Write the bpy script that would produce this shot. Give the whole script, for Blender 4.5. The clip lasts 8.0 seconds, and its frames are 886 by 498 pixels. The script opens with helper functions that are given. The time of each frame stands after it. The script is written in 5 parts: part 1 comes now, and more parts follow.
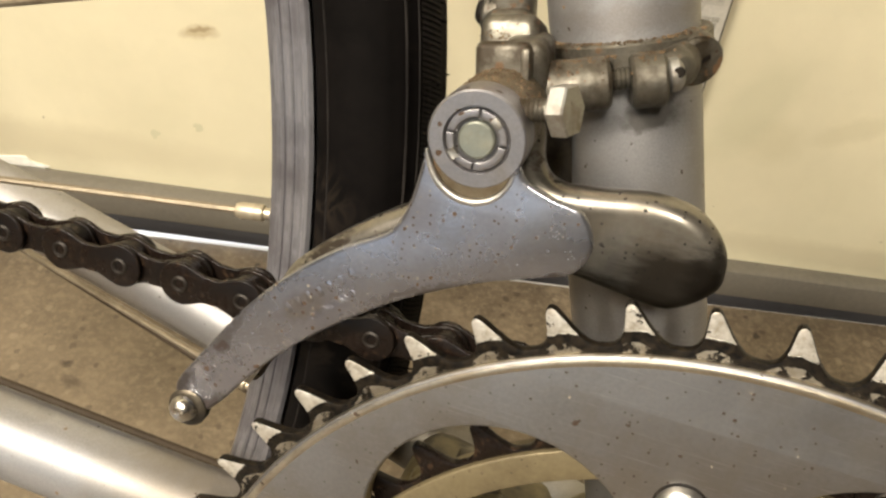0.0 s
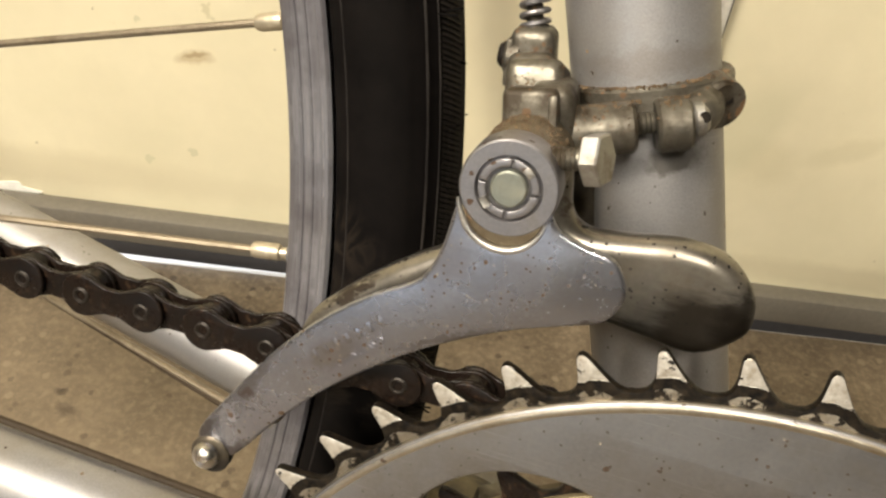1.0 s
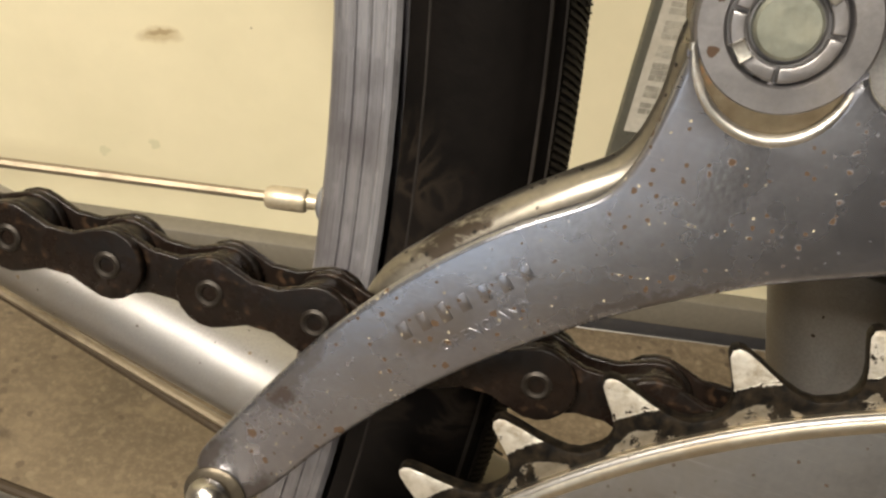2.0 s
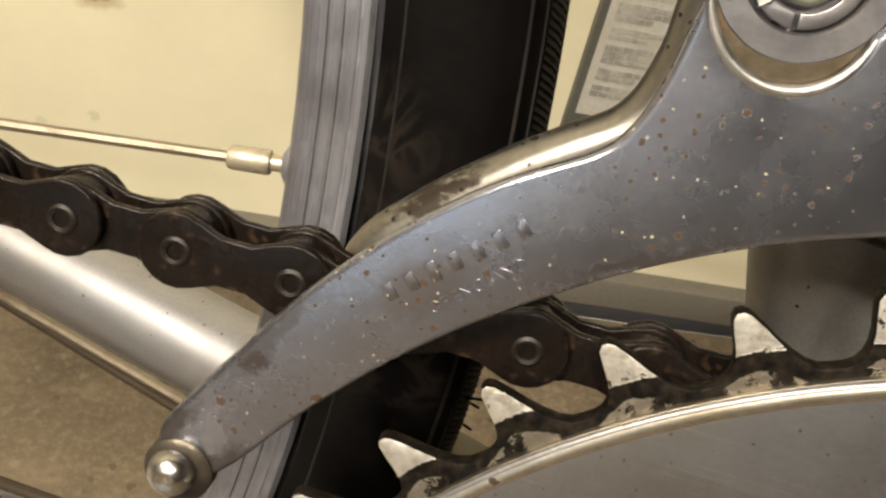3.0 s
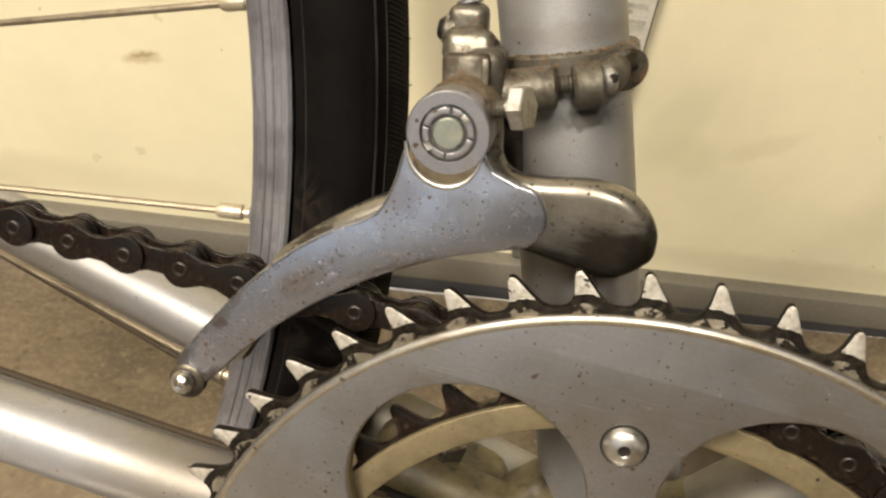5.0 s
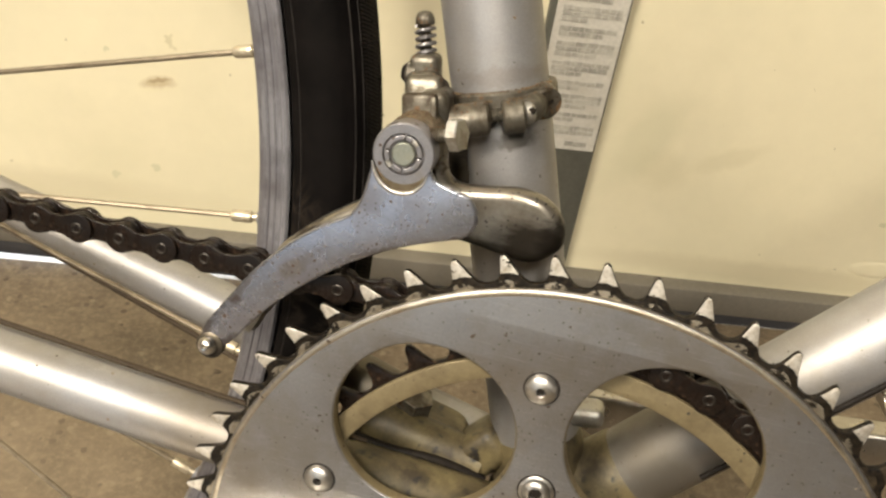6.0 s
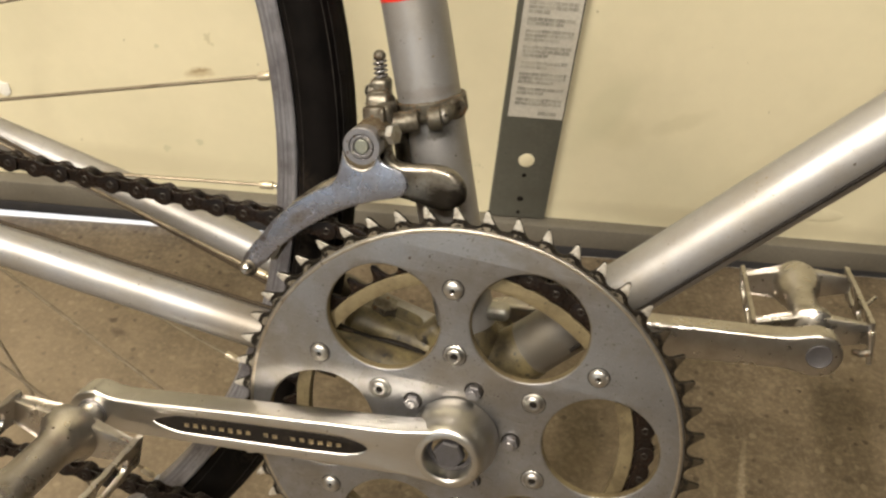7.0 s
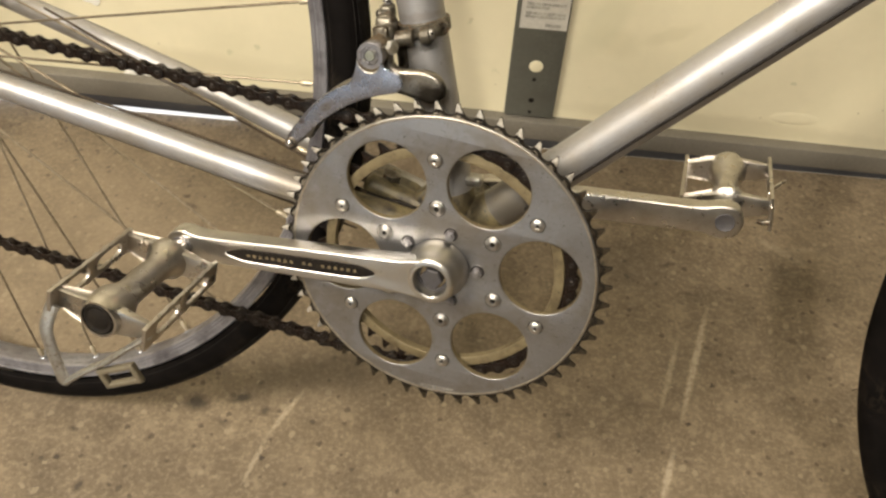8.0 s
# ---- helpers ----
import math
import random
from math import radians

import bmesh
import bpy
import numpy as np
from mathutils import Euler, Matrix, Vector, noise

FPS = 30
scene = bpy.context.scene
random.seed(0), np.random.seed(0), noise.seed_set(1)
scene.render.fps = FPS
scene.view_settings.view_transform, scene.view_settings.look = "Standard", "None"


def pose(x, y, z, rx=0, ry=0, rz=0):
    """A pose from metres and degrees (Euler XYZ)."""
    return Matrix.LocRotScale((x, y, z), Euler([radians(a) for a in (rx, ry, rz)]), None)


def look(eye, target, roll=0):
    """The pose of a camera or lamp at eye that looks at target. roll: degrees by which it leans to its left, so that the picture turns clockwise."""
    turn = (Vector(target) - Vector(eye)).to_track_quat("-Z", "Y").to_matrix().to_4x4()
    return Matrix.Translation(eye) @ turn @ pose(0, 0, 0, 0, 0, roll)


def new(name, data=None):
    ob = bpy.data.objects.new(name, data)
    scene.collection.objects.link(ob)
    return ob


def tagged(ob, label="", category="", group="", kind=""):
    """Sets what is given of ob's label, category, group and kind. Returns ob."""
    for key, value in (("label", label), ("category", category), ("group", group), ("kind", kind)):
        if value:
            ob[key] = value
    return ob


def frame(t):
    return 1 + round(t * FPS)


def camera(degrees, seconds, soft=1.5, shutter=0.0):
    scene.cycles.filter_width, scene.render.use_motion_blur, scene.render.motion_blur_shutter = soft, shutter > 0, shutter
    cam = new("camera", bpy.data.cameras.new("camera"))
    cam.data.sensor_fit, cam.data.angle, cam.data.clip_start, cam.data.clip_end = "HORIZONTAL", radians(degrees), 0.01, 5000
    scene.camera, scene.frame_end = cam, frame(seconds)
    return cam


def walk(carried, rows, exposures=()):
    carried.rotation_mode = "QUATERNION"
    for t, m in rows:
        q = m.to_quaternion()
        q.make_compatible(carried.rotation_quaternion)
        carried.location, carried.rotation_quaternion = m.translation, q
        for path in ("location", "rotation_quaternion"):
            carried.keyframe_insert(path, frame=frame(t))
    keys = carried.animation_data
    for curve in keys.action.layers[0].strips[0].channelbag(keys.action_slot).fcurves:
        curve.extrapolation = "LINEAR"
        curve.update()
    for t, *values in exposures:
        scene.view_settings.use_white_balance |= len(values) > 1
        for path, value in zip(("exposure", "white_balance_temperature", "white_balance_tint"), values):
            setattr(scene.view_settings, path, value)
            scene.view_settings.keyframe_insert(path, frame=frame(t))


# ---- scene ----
# ---------------------------------------------------------------- camera
cam = camera(52.75, 8.0, soft=2.5)
PATH = [
    (0.0, -0.0523, -0.0654, 0.4747, 48.46, -5.20, 4.60),
    (0.5, -0.0534, -0.0652, 0.4801, 49.12, -5.02, 3.95),
    (1.0, -0.0599, -0.0623, 0.4777, 49.56, -5.42, 3.65),
    (1.5, -0.0708, -0.0436, 0.4475, 50.82, -6.46, 3.02),
    (2.0, -0.0807, -0.0242, 0.4256, 51.48, -7.94, 1.89),
    (3.3, -0.0846, -0.0214, 0.4190, 50.42, -11.06, -1.01),
    (3.5, -0.0840, -0.0235, 0.4234, 50.07, -10.55, -0.94),
    (4.0, -0.0741, -0.0430, 0.4461, 49.82, -9.22, -0.29),
    (4.5, -0.0630, -0.0693, 0.4665, 50.26, -8.06, -0.05),
    (4.7, -0.0618, -0.0778, 0.4727, 50.42, -7.74, 0.19),
    (5.8, -0.0541, -0.1267, 0.5101, 51.50, -6.63, 0.34),
    (6.0, -0.0522, -0.1381, 0.5161, 51.56, -6.68, 0.35),
    (6.5, -0.0438, -0.1848, 0.5522, 50.92, -5.85, 0.26),
    (7.0, -0.0253, -0.2487, 0.6062, 48.67, -4.32, 1.29),
    (7.5, -0.0032, -0.3155, 0.6585, 45.15, -3.34, 3.12),
    (8.0, 0.0124, -0.3710, 0.6995, 42.44, -2.75, 4.69),
]
walk(cam, [(t, pose(x, y, z, rx, ry, rz)) for t, x, y, z, rx, ry, rz in PATH], exposures=[(0.0, 2.16), (1.2, 2.15), (2.0, 2.00), (3.5, 2.02), (4.5, 2.15), (6.0, 2.15), (6.5, 2.10), (7.0, 1.91), (7.5, 1.93), (8.0, 2.0)])

# ---------------------------------------------------------------- light
world = bpy.data.worlds.new("daylight")
scene.world = world
world.use_nodes = True
wn = world.node_tree
sky = wn.nodes.new("ShaderNodeTexSky")
sky.sky_type, sky.sun_disc = "NISHITA", False
sky.sun_elevation, sky.sun_rotation = radians(42), radians(0)
wn.nodes["Background"].inputs["Strength"].default_value = 0.15
wn.links.new(sky.outputs["Color"], wn.nodes["Background"].inputs["Color"])

sun = new("sun", bpy.data.lights.new("sun", "SUN"))
sun.data.energy, sun.data.angle, sun.data.color = 1.3, radians(0.5), (1.0, 0.99, 0.98)
sun.matrix_world = look((-0.6, 10.0, 9.0), (0, 0, 0))


def area_lamp(name, eye, target, sx, sy, watts, colour):
    lamp = new(name, bpy.data.lights.new(name, "AREA"))
    lamp.data.shape, lamp.data.size, lamp.data.size_y = "RECTANGLE", sx, sy
    lamp.data.energy, lamp.data.color = watts, colour
    lamp.matrix_world = look(eye, target)
    return lamp


area_lamp("ceiling_light", (-1.34, -1.05, 2.32), (-0.65, -0.10, 0.0), 0.80, 0.70, 31, (1.0, 0.905, 0.76))
area_lamp("ceiling_light", (-0.22, -1.72, 2.40), (-0.10, 0.0, 0.3), 0.10, 0.50, 15.5, (1.0, 0.915, 0.77))
# added unseen cool lamp: gives the cage plate its bluish reflection
area_lamp("cool_reflection_lamp", (-1.30, -2.50, 0.75), (-0.9, 0.0, 0.7), 1.4, 1.2, 1.4, (0.66, 0.83, 1.0))


# ---------------------------------------------------------------- materials
def shader(name):
    m = bpy.data.materials.new(name)
    m.use_nodes = True
    return m, m.node_tree, m.node_tree.nodes["Principled BSDF"]


def node(nt, kind, **ins):
    n = nt.nodes.new(kind)
    for key, value in ins.items():
        n.inputs[key.replace("_", " ")].default_value = value
    return n


def coords(nt, stretch=(1, 1, 1)):
    tc = nt.nodes.new("ShaderNodeTexCoord")
    mp = nt.nodes.new("ShaderNodeMapping")
    mp.inputs["Scale"].default_value = stretch
    nt.links.new(tc.outputs["Object"], mp.inputs["Vector"])
    return mp.outputs["Vector"]


def ramp(nt, source, stops):
    r = nt.nodes.new("ShaderNodeValToRGB")
    while len(r.color_ramp.elements) < len(stops):
        r.color_ramp.elements.new(0.5)
    for e, (p, c) in zip(r.color_ramp.elements, stops):
        e.position = p
        e.color = (*c, 1) if len(c) == 3 else c
    nt.links.new(source, r.inputs["Fac"])
    return r.outputs["Color"]


def grey(v):
    return (v, v, v)


def noise_tex(nt, vec, scale, detail=4, rough=0.6):
    n = node(nt, "ShaderNodeTexNoise", Scale=scale, Detail=detail, Roughness=rough)
    nt.links.new(vec, n.inputs["Vector"])
    return n.outputs["Fac"]


def mix(nt, fac, a, b):
    m = nt.nodes.new("ShaderNodeMix")
    m.data_type = "RGBA"
    for key, val in (("Factor", fac), ("A", a), ("B", b)):
        sockets = [q for q in m.inputs if q.name == key and q.enabled]
        if isinstance(val, (tuple, float, int)):
            sockets[0].default_value = (*val, 1) if isinstance(val, tuple) else val
        else:
            nt.links.new(val, sockets[0])
    return [q for q in m.outputs if q.enabled][0]


def times(nt, a, b):
    m = nt.nodes.new("ShaderNodeMath")
    m.operation, m.use_clamp = "MULTIPLY", True
    for socket, val in zip(m.inputs, (a, b)):
        if isinstance(val, (float, int)):
            socket.default_value = val
        else:
            nt.links.new(val, socket)
    return m.outputs[0]


def ragged(nt, vec, scale, amount, stretch=(1, 1, 1)):
    """The coordinates, pushed about by noise, for uneven edges."""
    mp = nt.nodes.new("ShaderNodeMapping")
    mp.inputs["Scale"].default_value = stretch
    nt.links.new(vec, mp.inputs["Vector"])
    n = node(nt, "ShaderNodeTexNoise", Scale=scale, Detail=4, Roughness=0.65)
    nt.links.new(mp.outputs["Vector"], n.inputs["Vector"])
    off = nt.nodes.new("ShaderNodeVectorMath")
    off.operation = "SUBTRACT"
    off.inputs[1].default_value = (0.5, 0.5, 0.5)
    nt.links.new(n.outputs["Color"], off.inputs[0])
    far = nt.nodes.new("ShaderNodeVectorMath")
    far.operation = "MULTIPLY_ADD"
    far.inputs[1].default_value = (amount, amount, amount)
    nt.links.new(off.outputs["Vector"], far.inputs[0])
    nt.links.new(vec, far.inputs[2])
    return far.outputs["Vector"]


def dot_mask(nt, vec, scale, radius, keep, clusters):
    """Small uneven dots, gathered in clusters."""
    v = node(nt, "ShaderNodeTexVoronoi", Scale=scale)
    nt.links.new(ragged(nt, vec, scale * 2.0, 0.5 / scale), v.inputs["Vector"])
    near = ramp(nt, v.outputs["Distance"], [(radius * 0.45, grey(1)), (radius, grey(0))])
    split = nt.nodes.new("ShaderNodeSeparateColor")
    nt.links.new(v.outputs["Color"], split.inputs["Color"])
    some = ramp(nt, split.outputs["Red"], [(keep, grey(0)), (min(keep + 0.02, 1.0), grey(1))])
    gather = ramp(nt, noise_tex(nt, vec, clusters, 3, 0.6), [(0.40, grey(0.25)), (0.58, grey(1))])
    return ramp(nt, times(nt, times(nt, near, some), gather), [(0.22, grey(0)), (0.42, grey(1))])


def hairlines(nt, vec, angle, scale, thin=45):
    mp = nt.nodes.new("ShaderNodeMapping")
    mp.inputs["Rotation"].default_value = (0, radians(angle), 0)
    mp.inputs["Scale"].default_value = (1, 1, thin)
    nt.links.new(vec, mp.inputs["Vector"])
    return ramp(nt, noise_tex(nt, mp.outputs["Vector"], scale, 3, 0.55), [(0.63, grey(0)), (0.70, grey(1))])


def mark_mask(nt, vec, place, size, turn, edge=(0.55, 1.1)):
    """One soft-edged mark at a place of the surface: an uneven ellipsoid."""
    mp = nt.nodes.new("ShaderNodeMapping")
    mp.vector_type = "TEXTURE"
    mp.inputs["Location"].default_value = place
    mp.inputs["Rotation"].default_value = [radians(q) for q in turn]
    mp.inputs["Scale"].default_value = size
    nt.links.new(vec, mp.inputs["Vector"])
    ln = nt.nodes.new("ShaderNodeVectorMath")
    ln.operation = "LENGTH"
    nt.links.new(mp.outputs["Vector"], ln.inputs[0])
    return ramp(nt, ln.outputs["Value"], [(edge[0] * 0.5, grey(1)), (edge[1] * 0.5, grey(0))]), mp


def mark(nt, vec, place, size, turn=(0, 0, 0), edge=(0.55, 1.1)):
    return mark_mask(nt, vec, place, [2 * q for q in size], turn, edge)[0]


def worn(name, base, dirt, metal=1.0, rough=(0.25, 0.5), grain=900, patch=70, dirt_at=(0.55, 0.72), specks=None,
         spot_scale=420, spot_at=(0.70, 0.74), bump=0.06, stretch=(1, 1, 1), grainy=0.35, gloss=0.5, dirt_metal=0.35, dirt_rough=0.6,
         dots=(), lines=0.0, marks=(), fray=(60, 0.01, (1, 1, 1))):
    """A dirty surface: base colour, patches of dirt at one scale, fine grain and small specks at another, hairlines, and single marks."""
    m, nt, p = shader(name)
    vec = coords(nt, stretch)
    big = noise_tex(nt, vec, patch, 5, 0.65)
    fine = noise_tex(nt, vec, grain, 3, 0.6)
    mask = ramp(nt, big, [(dirt_at[0], grey(0)), (dirt_at[1], grey(1))])
    tone = mix(nt, grainy, base, ramp(nt, fine, [(0.3, tuple(c * 0.62 for c in base)), (0.7, tuple(min(1, c * 1.15) for c in base))]))
    colour = mix(nt, mask, tone, dirt)
    metalness = mix(nt, mask, grey(metal), grey(metal * dirt_metal))
    r = ramp(nt, noise_tex(nt, vec, patch * 2.3, 4, 0.6), [(0.3, grey(rough[0])), (0.7, grey(rough[1]))])
    shine = mix(nt, mask, r, grey(dirt_rough))
    if lines:
        for angle, size in ((37, 60), (-64, 85)):
            h = times(nt, hairlines(nt, vec, angle, size), lines)
            colour = mix(nt, h, colour, tuple(min(1, c * 1.7) for c in base))
            shine = mix(nt, h, shine, grey(rough[0] * 0.7))
    for place, size, turn, tint, strength in marks:
        k = times(nt, mark(nt, ragged(nt, vec, *fray), place, size, turn), strength)
        colour = mix(nt, k, colour, tint)
        metalness = mix(nt, k, metalness, grey(dirt_metal * metal))
        shine = mix(nt, k, shine, grey(dirt_rough))
    spots = None
    if dots:
        for scale, radius, keep, *other in dots:
            k = dot_mask(nt, vec, scale, radius, keep, 55)
            colour = mix(nt, k, colour, other[0] if other else specks)
            metalness = mix(nt, k, metalness, grey(0))
            shine = mix(nt, k, shine, grey(0.75))
    elif specks:
        spots = ramp(nt, noise_tex(nt, vec, spot_scale, 2, 0.5), [(spot_at[0], grey(0)), (spot_at[1], grey(1))])
        colour = mix(nt, spots, colour, specks)
        metalness = mix(nt, spots, metalness, grey(0))
    nt.links.new(colour, p.inputs["Base Color"])
    nt.links.new(metalness, p.inputs["Metallic"])
    p.inputs["Specular IOR Level"].default_value = gloss
    nt.links.new(shine, p.inputs["Roughness"])
    b = node(nt, "ShaderNodeBump", Strength=bump, Distance=0.0006)
    nt.links.new(fine, b.inputs["Height"])
    nt.links.new(b.outputs["Normal"], p.inputs["Normal"])
    return m


RUST = (0.045, 0.022, 0.009)
GREASE = (0.008, 0.0065, 0.005)
m_plate = worn("zinc_plated_steel", (0.325, 0.335, 0.385), (0.210, 0.197, 0.212), 0.95, (0.20, 0.31), 1500, 55, (0.46, 0.78), (0.055, 0.030, 0.014), bump=0.04, grainy=0.28, dirt_metal=0.95, dirt_rough=0.40, dots=((210, 0.18, 0.80), (520, 0.25, 0.72), (1100, 0.30, 0.70), (640, 0.13, 0.93, (0.36, 0.29, 0.17)), (1500, 0.24, 0.88, (0.40, 0.35, 0.25))), lines=0.10, marks=(((-0.0975, 0, 0.0735), (0.0024, 0.01, 0.0009), (0, -50, 0), (0.07, 0.04, 0.018), 0.75), ((-0.099, 0, 0.0605), (0.0040, 0.01, 0.0014), (0, -52, 0), (0.05, 0.03, 0.015), 0.7), ((-0.083, 0, 0.087), (0.007, 0.01, 0.0028), (0, -42, 0), (0.16, 0.125, 0.09), 0.5), ((-0.0425, 0, 0.1045), (0.004, 0.01, 0.0012), (0, -25, 0), (0.06, 0.04, 0.02), 0.7), ((-0.1055, 0, 0.0625), (0.0016, 0.01, 0.0060), (0, 30, 0), (0.06, 0.04, 0.02), 0.7), ((-0.080, 0, 0.0795), (0.012, 0.01, 0.0010), (0, -43, 0), (0.07, 0.045, 0.022), 0.6), ((-0.0635, 0, 0.0960), (0.010, 0.01, 0.0009), (0, -30, 0), (0.08, 0.055, 0.03), 0.55), ((-0.0965, 0, 0.0770), (0.0010, 0.01, 0.0075), (0, 33, 0), (0.09, 0.06, 0.03), 0.5)), fray=(500, 0.004, (1, 1, 1)))
m_boss = worn("dull_plated_boss", (0.285, 0.275, 0.285), (0.15, 0.125, 0.095), 0.92, (0.36, 0.48), 1500, 120, (0.56, 0.85), RUST, bump=0.04, dirt_metal=0.8, dots=((420, 0.30, 0.6),))
# grease smears, plus a low dark mark painting the bottom edge's dark reflection
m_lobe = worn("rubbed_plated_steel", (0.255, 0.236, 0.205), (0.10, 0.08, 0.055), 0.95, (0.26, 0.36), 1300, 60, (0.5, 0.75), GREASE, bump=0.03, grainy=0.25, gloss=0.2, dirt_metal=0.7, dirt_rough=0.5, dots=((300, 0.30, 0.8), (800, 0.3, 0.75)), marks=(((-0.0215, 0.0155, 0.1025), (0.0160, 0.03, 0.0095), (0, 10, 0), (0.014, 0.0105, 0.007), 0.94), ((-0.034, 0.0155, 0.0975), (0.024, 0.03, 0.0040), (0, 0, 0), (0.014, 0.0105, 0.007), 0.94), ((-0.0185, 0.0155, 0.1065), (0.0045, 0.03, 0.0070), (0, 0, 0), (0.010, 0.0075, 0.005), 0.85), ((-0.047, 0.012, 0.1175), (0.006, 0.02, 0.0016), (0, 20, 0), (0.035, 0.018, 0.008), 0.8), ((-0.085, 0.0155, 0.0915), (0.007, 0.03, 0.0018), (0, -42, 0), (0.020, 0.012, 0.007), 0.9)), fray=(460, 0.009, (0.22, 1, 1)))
m_rusty = worn("rusty_steel", (0.165, 0.152, 0.125), (0.032, 0.022, 0.011), 0.88, (0.34, 0.48), 700, 130, (0.40, 0.62), RUST, bump=0.24, dirt_metal=0.45, dirt_rough=0.6, dots=((280, 0.36, 0.66, (0.085, 0.045, 0.018)), (700, 0.34, 0.60, (0.10, 0.055, 0.025)), (900, 0.32, 0.7)))
m_clip = worn("bright_steel", (0.42, 0.41, 0.385), (0.19, 0.15, 0.105), 1.0, (0.40, 0.54), 1500, 200, (0.5, 0.75), RUST, 600, (0.68, 0.74), dirt_metal=0.8)
m_zinc = worn("greenish_zinc", (0.29, 0.30, 0.255), (0.19, 0.185, 0.145), 0.85, (0.35, 0.5), 1500, 300, (0.5, 0.75))
m_ring = worn("satin_chainring_steel", (0.285, 0.282, 0.288), (0.195, 0.168, 0.135), 0.92, (0.36, 0.46), 1200, 30, (0.44, 0.74), (0.035, 0.019, 0.009), bump=0.03, grainy=0.3, dirt_metal=0.95, dirt_rough=0.48, dots=((120, 0.09, 0.86), (330, 0.18, 0.86), (900, 0.30, 0.80), (600, 0.14, 0.90, (0.34, 0.29, 0.22))), lines=0.45, marks=(((0.020, 0, 0.088), (0.020, 0.01, 0.004), (0, 25, 0), (0.15, 0.125, 0.095), 0.35), ((-0.075, 0, 0.03), (0.010, 0.01, 0.022), (0, -20, 0), (0.17, 0.14, 0.10), 0.35), ((0.0, 0, 0.03), (0.030, 0.01, 0.012), (0, 0, 0), (0.17, 0.13, 0.08), 0.35), ((0.060, 0, 0.078), (0.012, 0.01, 0.003), (0, 40, 0), (0.12, 0.10, 0.075), 0.4)), fray=(90, 0.012, (1, 1, 1)))


def grimy_band():
    """The toothed band: dull smeared steel, black caked grease along the hollows and round the foot of the teeth, bare rubbed tips."""
    m, nt, p = shader("greasy_tooth_band")
    vec = coords(nt)

    def sums(kind, a, b=0.0, c=0.0):
        n = nt.nodes.new("ShaderNodeMath")
        n.operation = kind
        for socket, val in zip(n.inputs, (a, b, c)):
            if isinstance(val, (float, int)):
                socket.default_value = val
            else:
                nt.links.new(val, socket)
        return n.outputs[0]

    def parted(v):
        n = nt.nodes.new("ShaderNodeSeparateXYZ")
        nt.links.new(v, n.inputs["Vector"])
        return n.outputs["X"], n.outputs["Z"]

    x, z = parted(ragged(nt, vec, 420, 0.0013))
    radius = sums("SQRT", sums("ADD", sums("MULTIPLY", x, x), sums("MULTIPLY", z, z)))
    turn = sums("SUBTRACT", sums("ARCTAN2", z, x), radians(105.67))
    tooth = sums("MULTIPLY_ADD", sums("COSINE", sums("MULTIPLY", turn, 52.0)), 0.5, 0.5)
    slow = noise_tex(nt, vec, 60, 4, 0.65)
    fine = noise_tex(nt, vec, 700, 4, 0.65)
    low = sums("MULTIPLY_ADD", tooth, 0.0024, sums("MULTIPLY_ADD", slow, 0.0018, 0.0978))
    high = sums("MULTIPLY_ADD", tooth, 0.0009, sums("MULTIPLY_ADD", slow, 0.0026, 0.1012))
    over = sums("MULTIPLY", sums("SUBTRACT", radius, low), 2200.0)
    under = sums("MULTIPLY", sums("SUBTRACT", high, radius), 1600.0)
    caked = ramp(nt, sums("MINIMUM", over, under), [(0.0, grey(0)), (0.8, grey(1))])
    smeared = noise_tex(nt, ragged(nt, vec, 160, 0.004), 260, 5, 0.7)
    below = ramp(nt, sums("MULTIPLY", sums("SUBTRACT", 0.1040, radius), 250.0), [(0.0, grey(0)), (0.9, grey(1))])
    smear = ramp(nt, sums("MULTIPLY_ADD", below, 0.12, smeared), [(0.575, grey(0)), (0.65, grey(0.9))])
    tc = nt.nodes.new("ShaderNodeTexCoord")
    facing = nt.nodes.new("ShaderNodeSeparateXYZ")
    nt.links.new(tc.outputs["Normal"], facing.inputs["Vector"])
    flank = ramp(nt, sums("ABSOLUTE", facing.outputs["Y"]), [(0.25, grey(1)), (0.6, grey(0))])
    # tooth colour turns dark and dull towards the ring's lower right
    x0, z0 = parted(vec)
    dark_low_right = ramp(nt, sums("MULTIPLY_ADD", sums("SUBTRACT", sums("MULTIPLY", x0, 0.72), sums("MULTIPLY", z0, 0.69)), 12.0, 0.62), [(0.42, grey(0)), (0.62, grey(1))])
    black_at = ramp(nt, sums("MAXIMUM", sums("MAXIMUM", caked, sums("MULTIPLY", flank, 0.9)), sums("MULTIPLY", smear, 0.8)), [(0.25, grey(0)), (0.6, grey(1))])
    bare = ramp(nt, fine, [(0.30, (0.38, 0.345, 0.285)), (0.46, (0.54, 0.51, 0.455)), (0.70, (0.64, 0.61, 0.55))])
    bare = mix(nt, ramp(nt, noise_tex(nt, vec, 330, 5, 0.7), [(0.47, grey(0)), (0.68, grey(0.8))]), bare, (0.30, 0.245, 0.175))
    bare = mix(nt, times(nt, below, 0.85), bare, (0.15, 0.125, 0.088))
    bare = mix(nt, dark_low_right, bare, (0.030, 0.023, 0.015))
    black = ramp(nt, fine, [(0.4, (0.003, 0.0025, 0.0021)), (0.74, (0.024, 0.0175, 0.011))])
    nt.links.new(mix(nt, black_at, bare, black), p.inputs["Base Color"])
    nt.links.new(mix(nt, sums("MAXIMUM", black_at, dark_low_right), grey(0.7), grey(0.0)), p.inputs["Metallic"])
